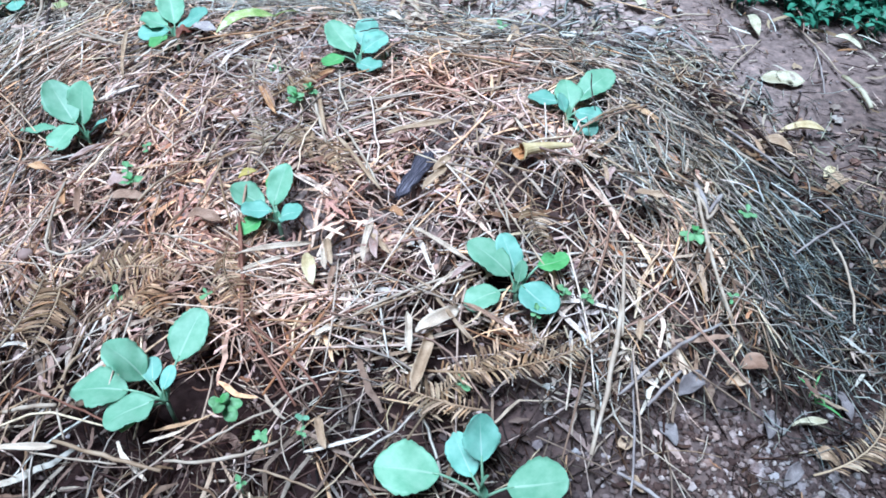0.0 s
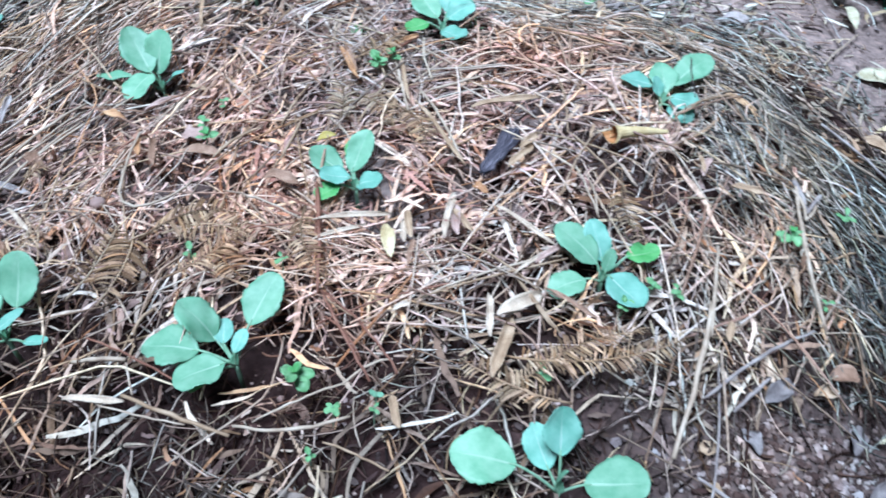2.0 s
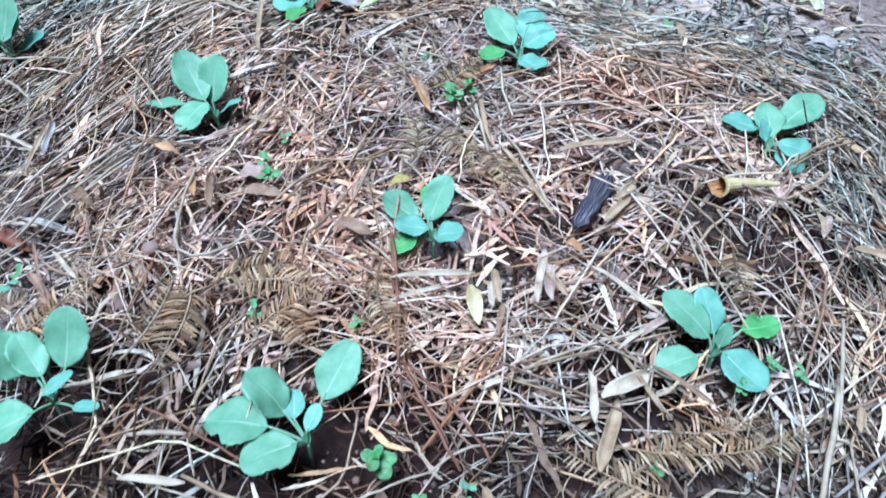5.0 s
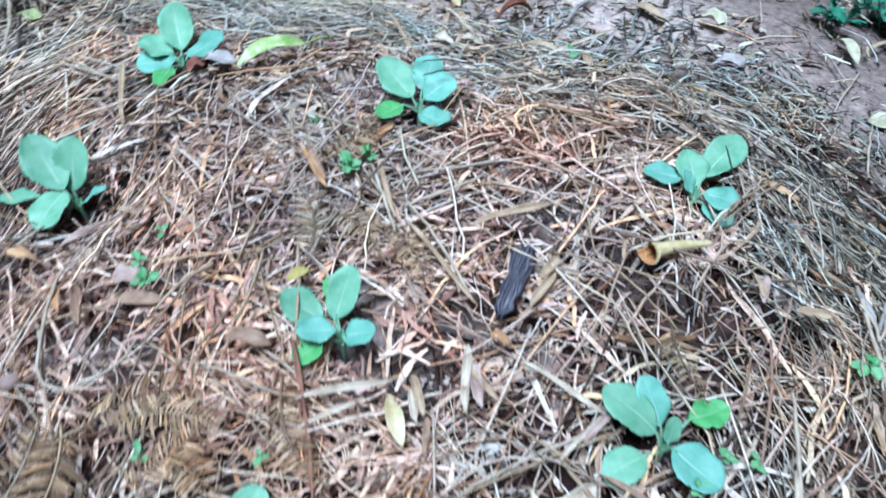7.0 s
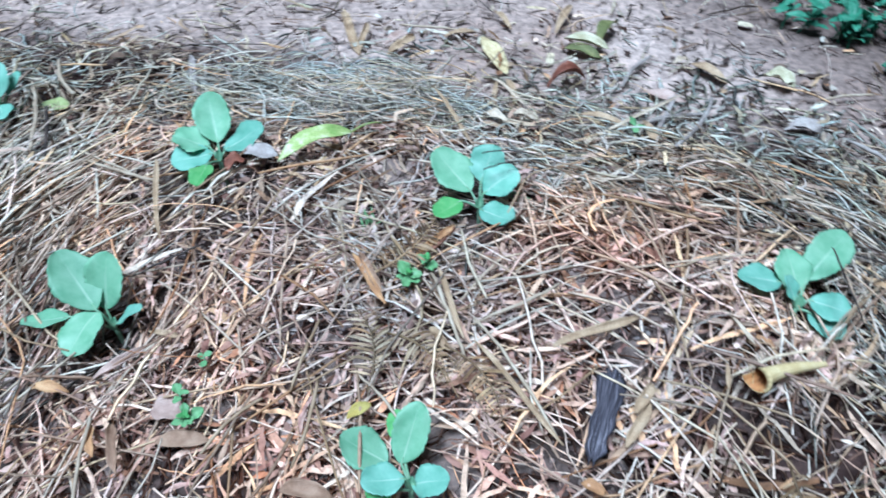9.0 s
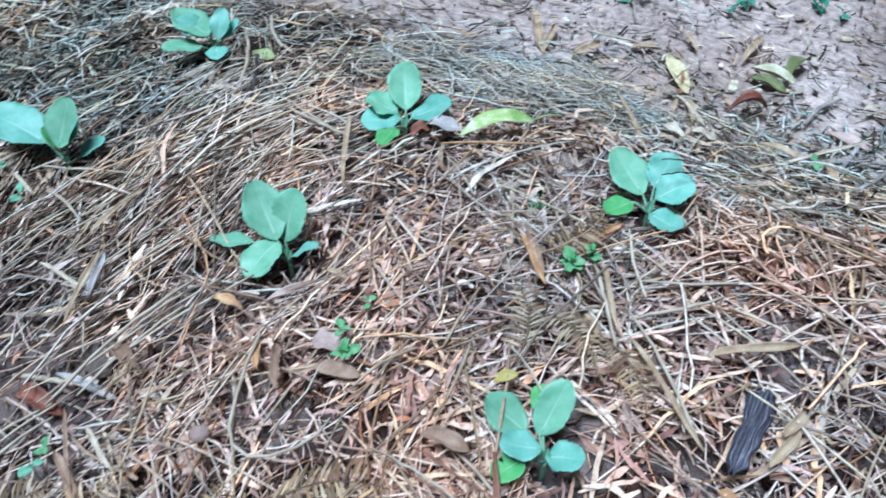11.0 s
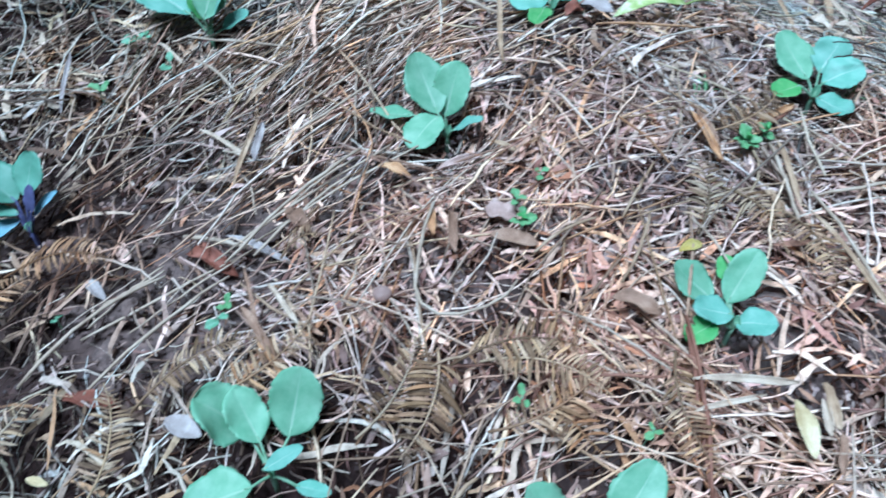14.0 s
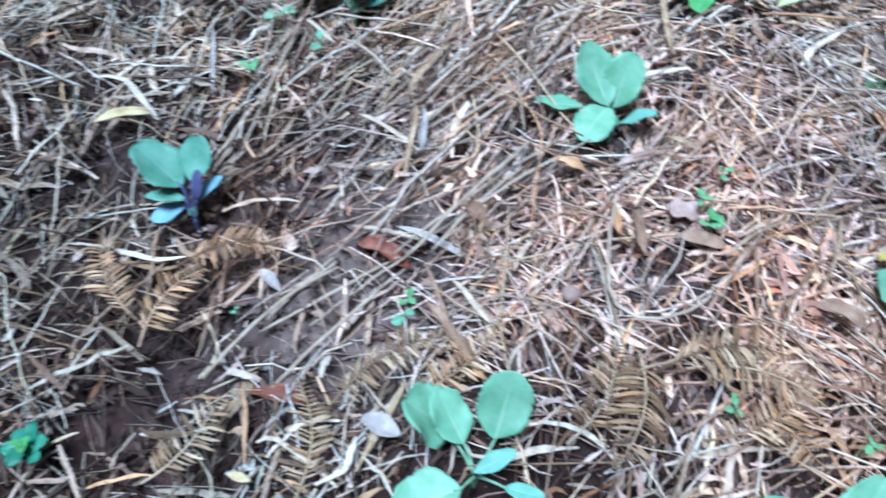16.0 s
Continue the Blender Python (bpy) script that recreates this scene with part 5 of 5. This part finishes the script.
# loose leaves and chips on the trodden path
for i, (x, y, az, length, width) in enumerate([(0.077, 1.959, 66, 0.118, 0.0159), (-0.089, 1.669, -99, 0.083, 0.0092), (-0.057, 1.685, -81, 0.084, 0.0134), (0.152, 1.526, -85, 0.087, 0.0156)]):
    dead_leaf("dead_leaf", "narrow tan dry leaf on the trodden path", x, y, az, length, width, TAN, 0.35, 0.1, 0.008, seed=800 + i, group="dry leaves on the path")
for i, (x, y, az, length, width) in enumerate([(-0.103, 1.541, -23, 0.044, 0.0186), (-0.05, 1.562, -22, 0.044, 0.0153), (0.068, 1.785, -22, 0.038, 0.0123), (0.279, 1.801, 29, 0.036, 0.014)]):
    dead_leaf("dead_leaf", "small bleached scrap of dry leaf on the path", x, y, az, length, width, TWIG, 0.3, 0.15, 0.012, seed=820 + i, wave=0.12, group="pale leaf scraps on the path")
for i, (x, y, az, length, width) in enumerate([(0.216, 1.614, 14, 0.141, 0.0104), (0.226, 1.545, -123, 0.226, 0.009), (0.191, 1.777, 52, 0.122, 0.0102)]):
    stick("pale grey dry stick on the path", x, y, az, length, width, GREY, 0.008, 830 + i, 0.008)
dead_leaf("dead_leaf", "olive green leaf standing behind a pale one", 0.157, 1.896, 58, 0.09, 0.031, OLIVE, 0.3, 0.2, 0.014, seed=840, roll=-25)
dead_leaf("dead_leaf", "dull olive-brown leaf under a pale folded one", 0.097, 1.842, -28, 0.076, 0.028, OLIVE, 0.3, 0.1, 0.005, seed=841)
# stalks, scraps and leaves on the bed
for i, (x, y, az, length, width) in enumerate([(0.393, 0.906, -124, 0.044, 0.0061), (0.375, 0.91, -71, 0.045, 0.0061), (0.458, 1.076, -9, 0.21, 0.0059), (-0.362, 0.852, -24, 0.128, 0.0036)]):
    stick("pale dry stalk lying over the straw", x, y, az, length, width, TWIG, 0.003, 850 + i, 0.038)
stick("tan dry stalk lying over the straw", 0.251, 1.058, 42, 0.137, 0.0045, TAN, 0.003, 849, 0.038)
stick("red-brown dry stalk lying over the mulch", -0.354, 0.81, 10, 0.093, 0.0041, REDTWIG, 0.0, 858, 0.038)
for i, (x, y, az, length, width) in enumerate([(-0.586, 0.977, -70, 0.038, 0.0101), (-0.737, 0.798, -54, 0.031, 0.0084), (-0.707, 0.769, -35, 0.04, 0.0069), (-0.732, 0.76, -102, 0.034, 0.0057), (-0.209, 1.196, 48, 0.068, 0.0091), (-0.289, 1.148, -62, 0.081, 0.0095)]):
    strip(x, y, az, length, width, AMBER, 860 + i, 0.038)
for i, (x, y, az, length, width) in enumerate([(-0.234, 0.828, 13, 0.096, 0.0086), (-0.248, 0.801, 29, 0.074, 0.006)]):
    strip(x, y, az, length, width, TWIG, 870 + i, 0.038)
for i, (x, y, az, length, width, mat) in enumerate([(-0.651, 1.044, -6, 0.045, 0.0142, AMBER), (-0.345, 0.895, -10, 0.055, 0.02, ORANGE), (-0.75, 0.957, -27, 0.05, 0.0196, ORANGE), (-0.066, 0.879, -28, 0.025, 0.0125, AMBER), (-0.477, 1.364, 40, 0.031, 0.0221, RED)]):
    dead_leaf("dead_leaf", "crumpled orange-brown dry leaf in the straw", x, y, az, length, width, mat, 0.35, 0.2, 0.025, wave=0.14, seed=880 + i, group="orange-brown leaves in the straw")
dead_leaf("dead_leaf", "torn red-brown leaf on the bare soil", -0.906, 0.703, 7, 0.07, 0.02, RED, 0.3, 0.15, 0.01, wave=0.15, seed=890)
dead_leaf("dead_leaf", "grey curled leaf at the hollow's rim", -0.968, 0.834, -27, 0.041, 0.0147, GREY, 0.4, 0.2, 0.012, seed=891)
dead_leaf("dead_leaf", "small yellow leaf behind a seedling", -0.295, 0.979, 36, 0.03, 0.014, MUSTARD, 0.3, 0.15, 0.03, seed=892)


stick("dark rotted stalk lying in the straw", -0.771, 1.465, -73, 0.143, 0.0075, DARKTWIG, 0.003, 895, 0.04)
stick("pale curved strip of dry sheath", -0.791, 1.625, -63, 0.15, 0.0083, TWIG, -0.008, 896, 0.045)


def hooked_stalk():
    pts = [(-0.59, 1.0), (-0.592, 0.96), (-0.588, 0.919), (-0.582, 0.881), (-0.57, 0.861), (-0.548, 0.85), (-0.525, 0.853), (-0.499, 0.866), (-0.481, 0.883), (-0.473, 0.903)]
    x0, y0 = pts[3]
    v, f = tube([(x - x0, y - y0, z_at(x, y) - z_at(x0, y0)) for x, y in pts], [0.0021, 0.0022, 0.0022, 0.0022, 0.0022, 0.0021, 0.002, 0.0019, 0.0016, 0.0013], 7)
    ob = mesh_ob("dry_stalk", v, f, TWIG)
    ob.location = (x0, y0, z_at(x0, y0) + 0.045)
    tagged(ob, "pale dry stalk bent into a hook", "stalk")


hooked_stalk()
stick("red-brown dry stalk lying over the mulch", -0.276, 0.799, -79, 0.189, 0.006, REDTWIG, 0.003, 901, 0.04)
stick("red-brown dry stalk lying over the mulch", -0.215, 0.651, -56, 0.136, 0.0055, REDTWIG, -0.003, 902, 0.04)
stick("long pale straw lying across the bare hollow", -0.945, 0.785, 58, 0.199, 0.0058, TWIG, 0.004, 903, 0.04, 0.02)
stick("long pale straw lying across the bare hollow", -0.758, 0.976, -120, 0.218, 0.006, TWIG, 0.003, 904, 0.044, 0.02)
stick("long pale straw lying across the bare hollow", -0.866, 0.795, -121, 0.203, 0.0052, TWIG, 0.004, 905, 0.034, 0.018)


def bark_slab(x, y, az):
    """A flat slab of weathered bark with ragged ends and raised fibres."""
    nu, nv, verts, uv = 13, 28, [], []
    for side in (1, -1):
        for j in range(nv + 1):
            for i in range(nu):
                u, v = -1 + 2 * i / (nu - 1), j / nv
                rag = 0.008 * noise.noise((u * 2.6, side * 0.3, 4.2)) * 1.6 + 0.006 * noise.noise((u * 9, 0.2, 1.7))
                half = 0.0135 * (0.98 - 0.3 * v + 0.5 * noise.noise((v * 5.5, 1.5, u))) * min(1, 0.55 + 4 * v, 0.5 + 5 * (1 - v))
                top = 0.0024 - 0.0016 * u * u + 0.0016 * noise.noise((u * 5, v * 3, 8.1)) + 0.0006 * math.sin(u * 17 + 2 * v)
                verts.append(((v - 0.5) * 0.118 + rag * (2 * v - 1), u * half, top if side > 0 else -0.004 + 0.002 * u * u))
                uv.append((0.5 + 0.5 * u, v))
    n = (nv + 1) * nu
    faces = []
    for j in range(nv):
        for i in range(nu - 1):
            k = j * nu + i
            faces.append((k, k + nu, k + nu + 1, k + 1)[::-1])
            faces.append((n + k, n + k + nu, n + k + nu + 1, n + k + 1))
    rim = list(range(nu)) + [j * nu + nu - 1 for j in range(1, nv + 1)] + [nv * nu + i for i in range(nu - 2, -1, -1)] + [j * nu for j in range(nv - 1, 0, -1)]
    faces += [(p, q, n + q, n + p)[::-1] for p, q in zip(rim, rim[1:] + rim[:1])]
    ob = mesh_ob("bark_piece", verts, faces, CHAR, None, uv)
    ob.matrix_world = pose(x, y, z_at(x, y) + 0.033, 4, -4, az)
    tagged(ob, "flat weathered piece of dark grey bark on the straw", "bark")


bark_slab(-0.042, 0.958, -112)


def pebble(x, y, r, mat, label):
    bm = bmesh.new()
    bmesh.ops.create_icosphere(bm, subdivisions=3, radius=r)
    for v in bm.verts:
        v.co *= 1 + 0.18 * noise.noise(v.co * 70 + Vector((x, y, 0)) * 9)
        v.co.z *= 0.7
    me = bpy.data.meshes.new("pebble")
    bm.to_mesh(me)
    bm.free()
    me.materials.append(mat)
    me.polygons.foreach_set("use_smooth", [True] * len(me.polygons))
    ob = new("pebble", me)
    ob.location = (x, y, z_at(x, y) + r * 0.6 + 0.022)
    tagged(ob, label, "pebble")


pebble(-0.619, 0.877, 0.011, REDDISH, "small pinkish pebble among the straw")


def soil_lump(x, y, r, seed):
    bm = bmesh.new()
    bmesh.ops.create_icosphere(bm, subdivisions=4, radius=r)
    o = Vector((x * 7, y * 7, seed))
    for v in bm.verts:
        p = v.co / r
        v.co *= 1 + 0.35 * noise.noise(p * 1.4 + o) + 0.16 * noise.noise(p * 4.5 + o) + 0.07 * noise.noise(p * 13 + o)
        v.co.z *= 0.75
    me = bpy.data.meshes.new("soil_lump")
    bm.to_mesh(me)
    bm.free()
    me.materials.append(SOIL)
    dry = me.attributes.new("dry", "FLOAT", "POINT")
    dry.data.foreach_set("value", [0.3] * len(me.vertices))
    ob = new("soil_lump", me)
    ob.location = (x, y, z_at(x, y) + r * 0.3)
    tagged(ob, "dark red-brown lump of soil in the mulch", "soil", "soil lumps")


for i, (x, y, r) in enumerate([(-0.943, 0.907, 0.017), (-0.791, 0.961, 0.024), (-0.763, 0.899, 0.016), (-0.925, 0.822, 0.03), (-0.702, 0.983, 0.013), (-0.864, 0.92, 0.016), (-0.9, 0.72, 0.022), (-0.875, 0.879, 0.02), (-0.915, 0.761, 0.026), (-0.24, 1.085, 0.018), (-0.011, 0.866, 0.024), (-0.742, 1.308, 0.017), (-0.469, 1.392, 0.012), (0.0, 0.81, 0.02), (-0.98, 0.8, 0.022)]):
    soil_lump(x, y, r * 0.7, i)


# ---- fern fronds ----
PINNA = []


def pinna_mesh(mat):
    verts, faces, uv = blade(1.0, 0.135, lance, nu=5, nv=8, cup=0.4, arch=0.1, thick=0.02, seed=5, twist=0.4)
    ob = mesh_ob("pinna", verts, faces, mat, None, uv)
    me = ob.data
    bpy.data.objects.remove(ob)
    return me


PINNA += [pinna_mesh(FERN), pinna_mesh(RUST)]


def fern(x, y, az, length, width, seed, bow=0.1, lift=0.043):
    """A dried frond: a stiff rachis with two combs of thin curling pinnae."""
    rnd = random.Random(seed)
    rusty = -0.66 < x < -0.5 or y > 1.15
    root = new("fern_frond")
    slope = z_at(x + 0.05 * math.cos(radians(az)), y + 0.05 * math.sin(radians(az))) - z_at(x - 0.05 * math.cos(radians(az)), y - 0.05 * math.sin(radians(az)))
    root.matrix_world = pose(x, y, z_at(x, y) + lift, rnd.uniform(-10, 10), -math.degrees(math.atan2(slope, 0.1)) + rnd.uniform(-4, 4), az)
    tagged(root, "dried rusty-brown fern frond lying on the mulch" if rusty else "dried golden-brown fern frond lying on the mulch", "fern", "dried fern fronds")

    def spine(t):
        return np.array(((t - 0.5) * length, bow * length * (4 * (t - 0.5) ** 2 - 0.5), 0.008 * math.sin(3 * t) - 0.004))
    v, f = tube([spine(t) for t in np.linspace(-0.15, 1, 10)], list(np.linspace(0.0017, 0.0006, 10)), 6)
    mesh_ob("rachis", v, f, FERN, root)
    n = max(9, int(length / 0.005))
    for i in range(n):
        t = (i + 0.5) / n
        k = width * 0.62 * (math.sin(math.pi * min(1, 0.25 + 0.72 * t)) ** 0.8 + 0.06)
        for sgn in (-1, 1):
            if rnd.random() < 0.1:
                continue
            kk = k * rnd.uniform(0.55, 1.12)
            p = spine(t)
            ob = new("pinna", PINNA[1 if rusty else 0])
            ob.parent = root
            ob.matrix_basis = pose(*p, rnd.uniform(-22, 22), rnd.uniform(-4, 12), sgn * (68 + 5 * math.sin(7 * t + seed) + rnd.uniform(-6, 6))) @ Matrix.Diagonal((kk, kk * 0.95, kk, 1))
    return root


for i, (x, y, az, length, width) in enumerate(FRONDS):
    fern(x, y, az, length, width, 200 + i, 0.12 if i % 2 else -0.1)


# ---- weeds ----
def weed(x, y, size, leaves, seed, mat=None, tall=0.03, label="tiny bright green weed sprouting through the mulch"):
    rnd = random.Random(seed)
    tall = tall + 0.014 * float(cover(x, y) > 0.4)
    root = new("weed")
    root.location = (x, y, z_at(x, y))
    tagged(root, label, "weed", "weeds in the bed")
    v, f = tube(curve_points((0, 0, -0.01), (0.002, 0, tall), 0.001, 5), [0.0009] * 5, 5)
    mesh_ob("stem", v, f, STEM, root)
    a0 = rnd.uniform(0, 360)
    for i in range(leaves):
        az = a0 + i * 360 / leaves + rnd.uniform(-20, 20)
        ln = size * rnd.uniform(0.4, 0.62)
        start = np.array((0.002, 0, tall * rnd.uniform(0.75, 1.0)))
        verts, faces, uv = blade(ln, ln * rnd.uniform(0.55, 0.75), obovate, nu=7, nv=12, cup=rnd.uniform(0.05, 0.3), arch=rnd.uniform(-0.1, 0.12), wave=0.08, teeth=0.12, thick=0.0004, seed=seed + i, twist=rnd.uniform(-0.4, 0.4))
        mesh_ob("leaf", verts @ frame_of(direction(az, rnd.uniform(-15, 40)), rnd.uniform(-20, 20)) + start, faces, mat or WEED, root, uv)
    if leaves > 4:
        # young leaves in the heart of the bigger weeds
        for i in range(3):
            ln = size * rnd.uniform(0.22, 0.34)
            verts, faces, uv = blade(ln, ln * 0.6, obovate, nu=5, nv=8, cup=0.3, arch=0.1, teeth=0.1, thick=0.0004, seed=seed + 40 + i)
            mesh_ob("leaf", verts @ frame_of(direction(a0 + 40 + i * 120, rnd.uniform(35, 65))) + np.array((0.002, 0, tall)), faces, LIME, root, uv)
    return root


for i, (x, y, size, k) in enumerate([(-0.445, 0.771, 0.026, 3), (-0.269, 0.601, 0.04, 7), (-0.318, 0.76, 0.02, 3), (-0.475, 1.061, 0.022, 3), (-0.484, 0.989, 0.036, 5), (-0.243, 1.144, 0.036, 6), (-0.222, 1.165, 0.03, 5), (0.351, 0.854, 0.036, 5), (0.456, 0.93, 0.026, 4), (0.398, 0.777, 0.02, 3), (0.02, 0.616, 0.022, 3), (0.118, 0.71, 0.022, 4), (0.155, 0.741, 0.028, 4), (0.185, 0.738, 0.026, 4), (-0.17, 0.565, 0.018, 3), (-0.219, 0.564, 0.026, 4), (-0.237, 0.512, 0.018, 3)]):
    weed(x, y, size, k, 300 + i)
for i, (x, y, size, k) in enumerate([(0.121, 1.525, 0.026, 3), (-0.8, 0.84, 0.024, 3), (-0.797, 0.814, 0.022, 2), (-0.991, 0.783, 0.016, 2), (-0.496, 1.018, 0.018, 3), (-1.023, 1.18, 0.026, 2), (-1.1, 1.224, 0.026, 2), (-1.085, 1.232, 0.016, 2), (-1.1, 1.115, 0.024, 3), (-1.134, 0.574, 0.04, 6), (-0.17, 0.58, 0.016, 2)]):
    weed(x, y, size * 1.35, k, 340 + i, LEAF if k < 3 else GRASS if k > 5 else WEED, label="tiny blue-green weed seedling in the mulch")


def grass_tuft(x, y, size, n, seed, mat, label="small tuft of green grass"):
    rnd = random.Random(seed)
    root = new("grass_tuft")
    root.location = (x, y, z_at(x, y))
    tagged(root, label, "grass")
    for i in range(n):
        az, el = rnd.uniform(0, 360), rnd.uniform(25, 80)
        ln = size * rnd.uniform(0.6, 1.1)
        verts, faces, uv = blade(ln, ln * 0.07, lance, nu=3, nv=8, cup=0.3, arch=0.12, thick=0.0004, seed=seed + i)
        mesh_ob("grass_blade", verts @ frame_of(direction(az, el)) + np.array((rnd.uniform(-0.008, 0.008), rnd.uniform(-0.008, 0.008), 0)), faces, mat, root, uv)
    return root


grass_tuft(-0.291, 1.247, 0.035, 10, 400, WEED)
grass_tuft(-0.095, 1.303, 0.035, 8, 401, WEED)
grass_tuft(0.516, 0.681, 0.06, 5, 402, LIME)


def weed_clump(x, y, size, tall, seed):
    """A loose sprig: a few thin leaning stalks, each with its own spray of leaves."""
    rnd = random.Random(seed)
    root = new("weed_clump")
    root.location = (x, y, z_at(x, y))
    tagged(root, "straggly dark green leafy weed at the path's far edge", "weeds", "weeds beyond the path")
    for s in range(rnd.randint(3, 5)):
        az = rnd.uniform(0, 360)
        foot = np.array((rnd.uniform(-0.03, 0.03), rnd.uniform(-0.03, 0.03), -0.01))
        pts = curve_points(foot, foot + direction(az, rnd.uniform(30, 75)) * tall * rnd.uniform(0.6, 1.2), 0.012, 6)
        v, f = tube(pts, [0.002, 0.0018, 0.0016, 0.0013, 0.001, 0.0007], 5)
        branch = mesh_ob("stalk", v, f, GRASS, root)
        for i in range(rnd.randint(4, 7)):
            p = pts[1 + int(rnd.random() * 4.99)]
            ln = size * rnd.uniform(0.5, 1.2)
            verts, faces, uv = blade(ln, ln * rnd.uniform(0.35, 0.6), lance, nu=5, nv=7, cup=0.15, arch=0.1, wave=0.05, thick=0.0005, seed=seed + i)
            mesh_ob("leaf", verts @ frame_of(direction(rnd.uniform(0, 360), rnd.uniform(-20, 45)), rnd.uniform(-20, 20)) + np.asarray(p), faces, GRASS, branch, uv)
    return root


rnd = random.Random(91)
for i in range(56):
    x = rnd.uniform(0.48, 1.35)
    y = 1.9 - 0.72 * (x - 0.52) + 0.55 * rnd.random() ** 1.2
    weed_clump(x, y, 0.042, 0.09, 500 + 31 * i)
for i, (x, y) in enumerate([(0.82, 1.76), (0.97, 1.63), (0.9, 1.68), (0.05, 2.13), (-0.2, 2.12), (0.25, 2.16), (0.4, 2.12)]):
    weed_clump(x, y, 0.04 if i < 3 else 0.024, 0.09 if i < 3 else 0.05, 2500 + 31 * i)
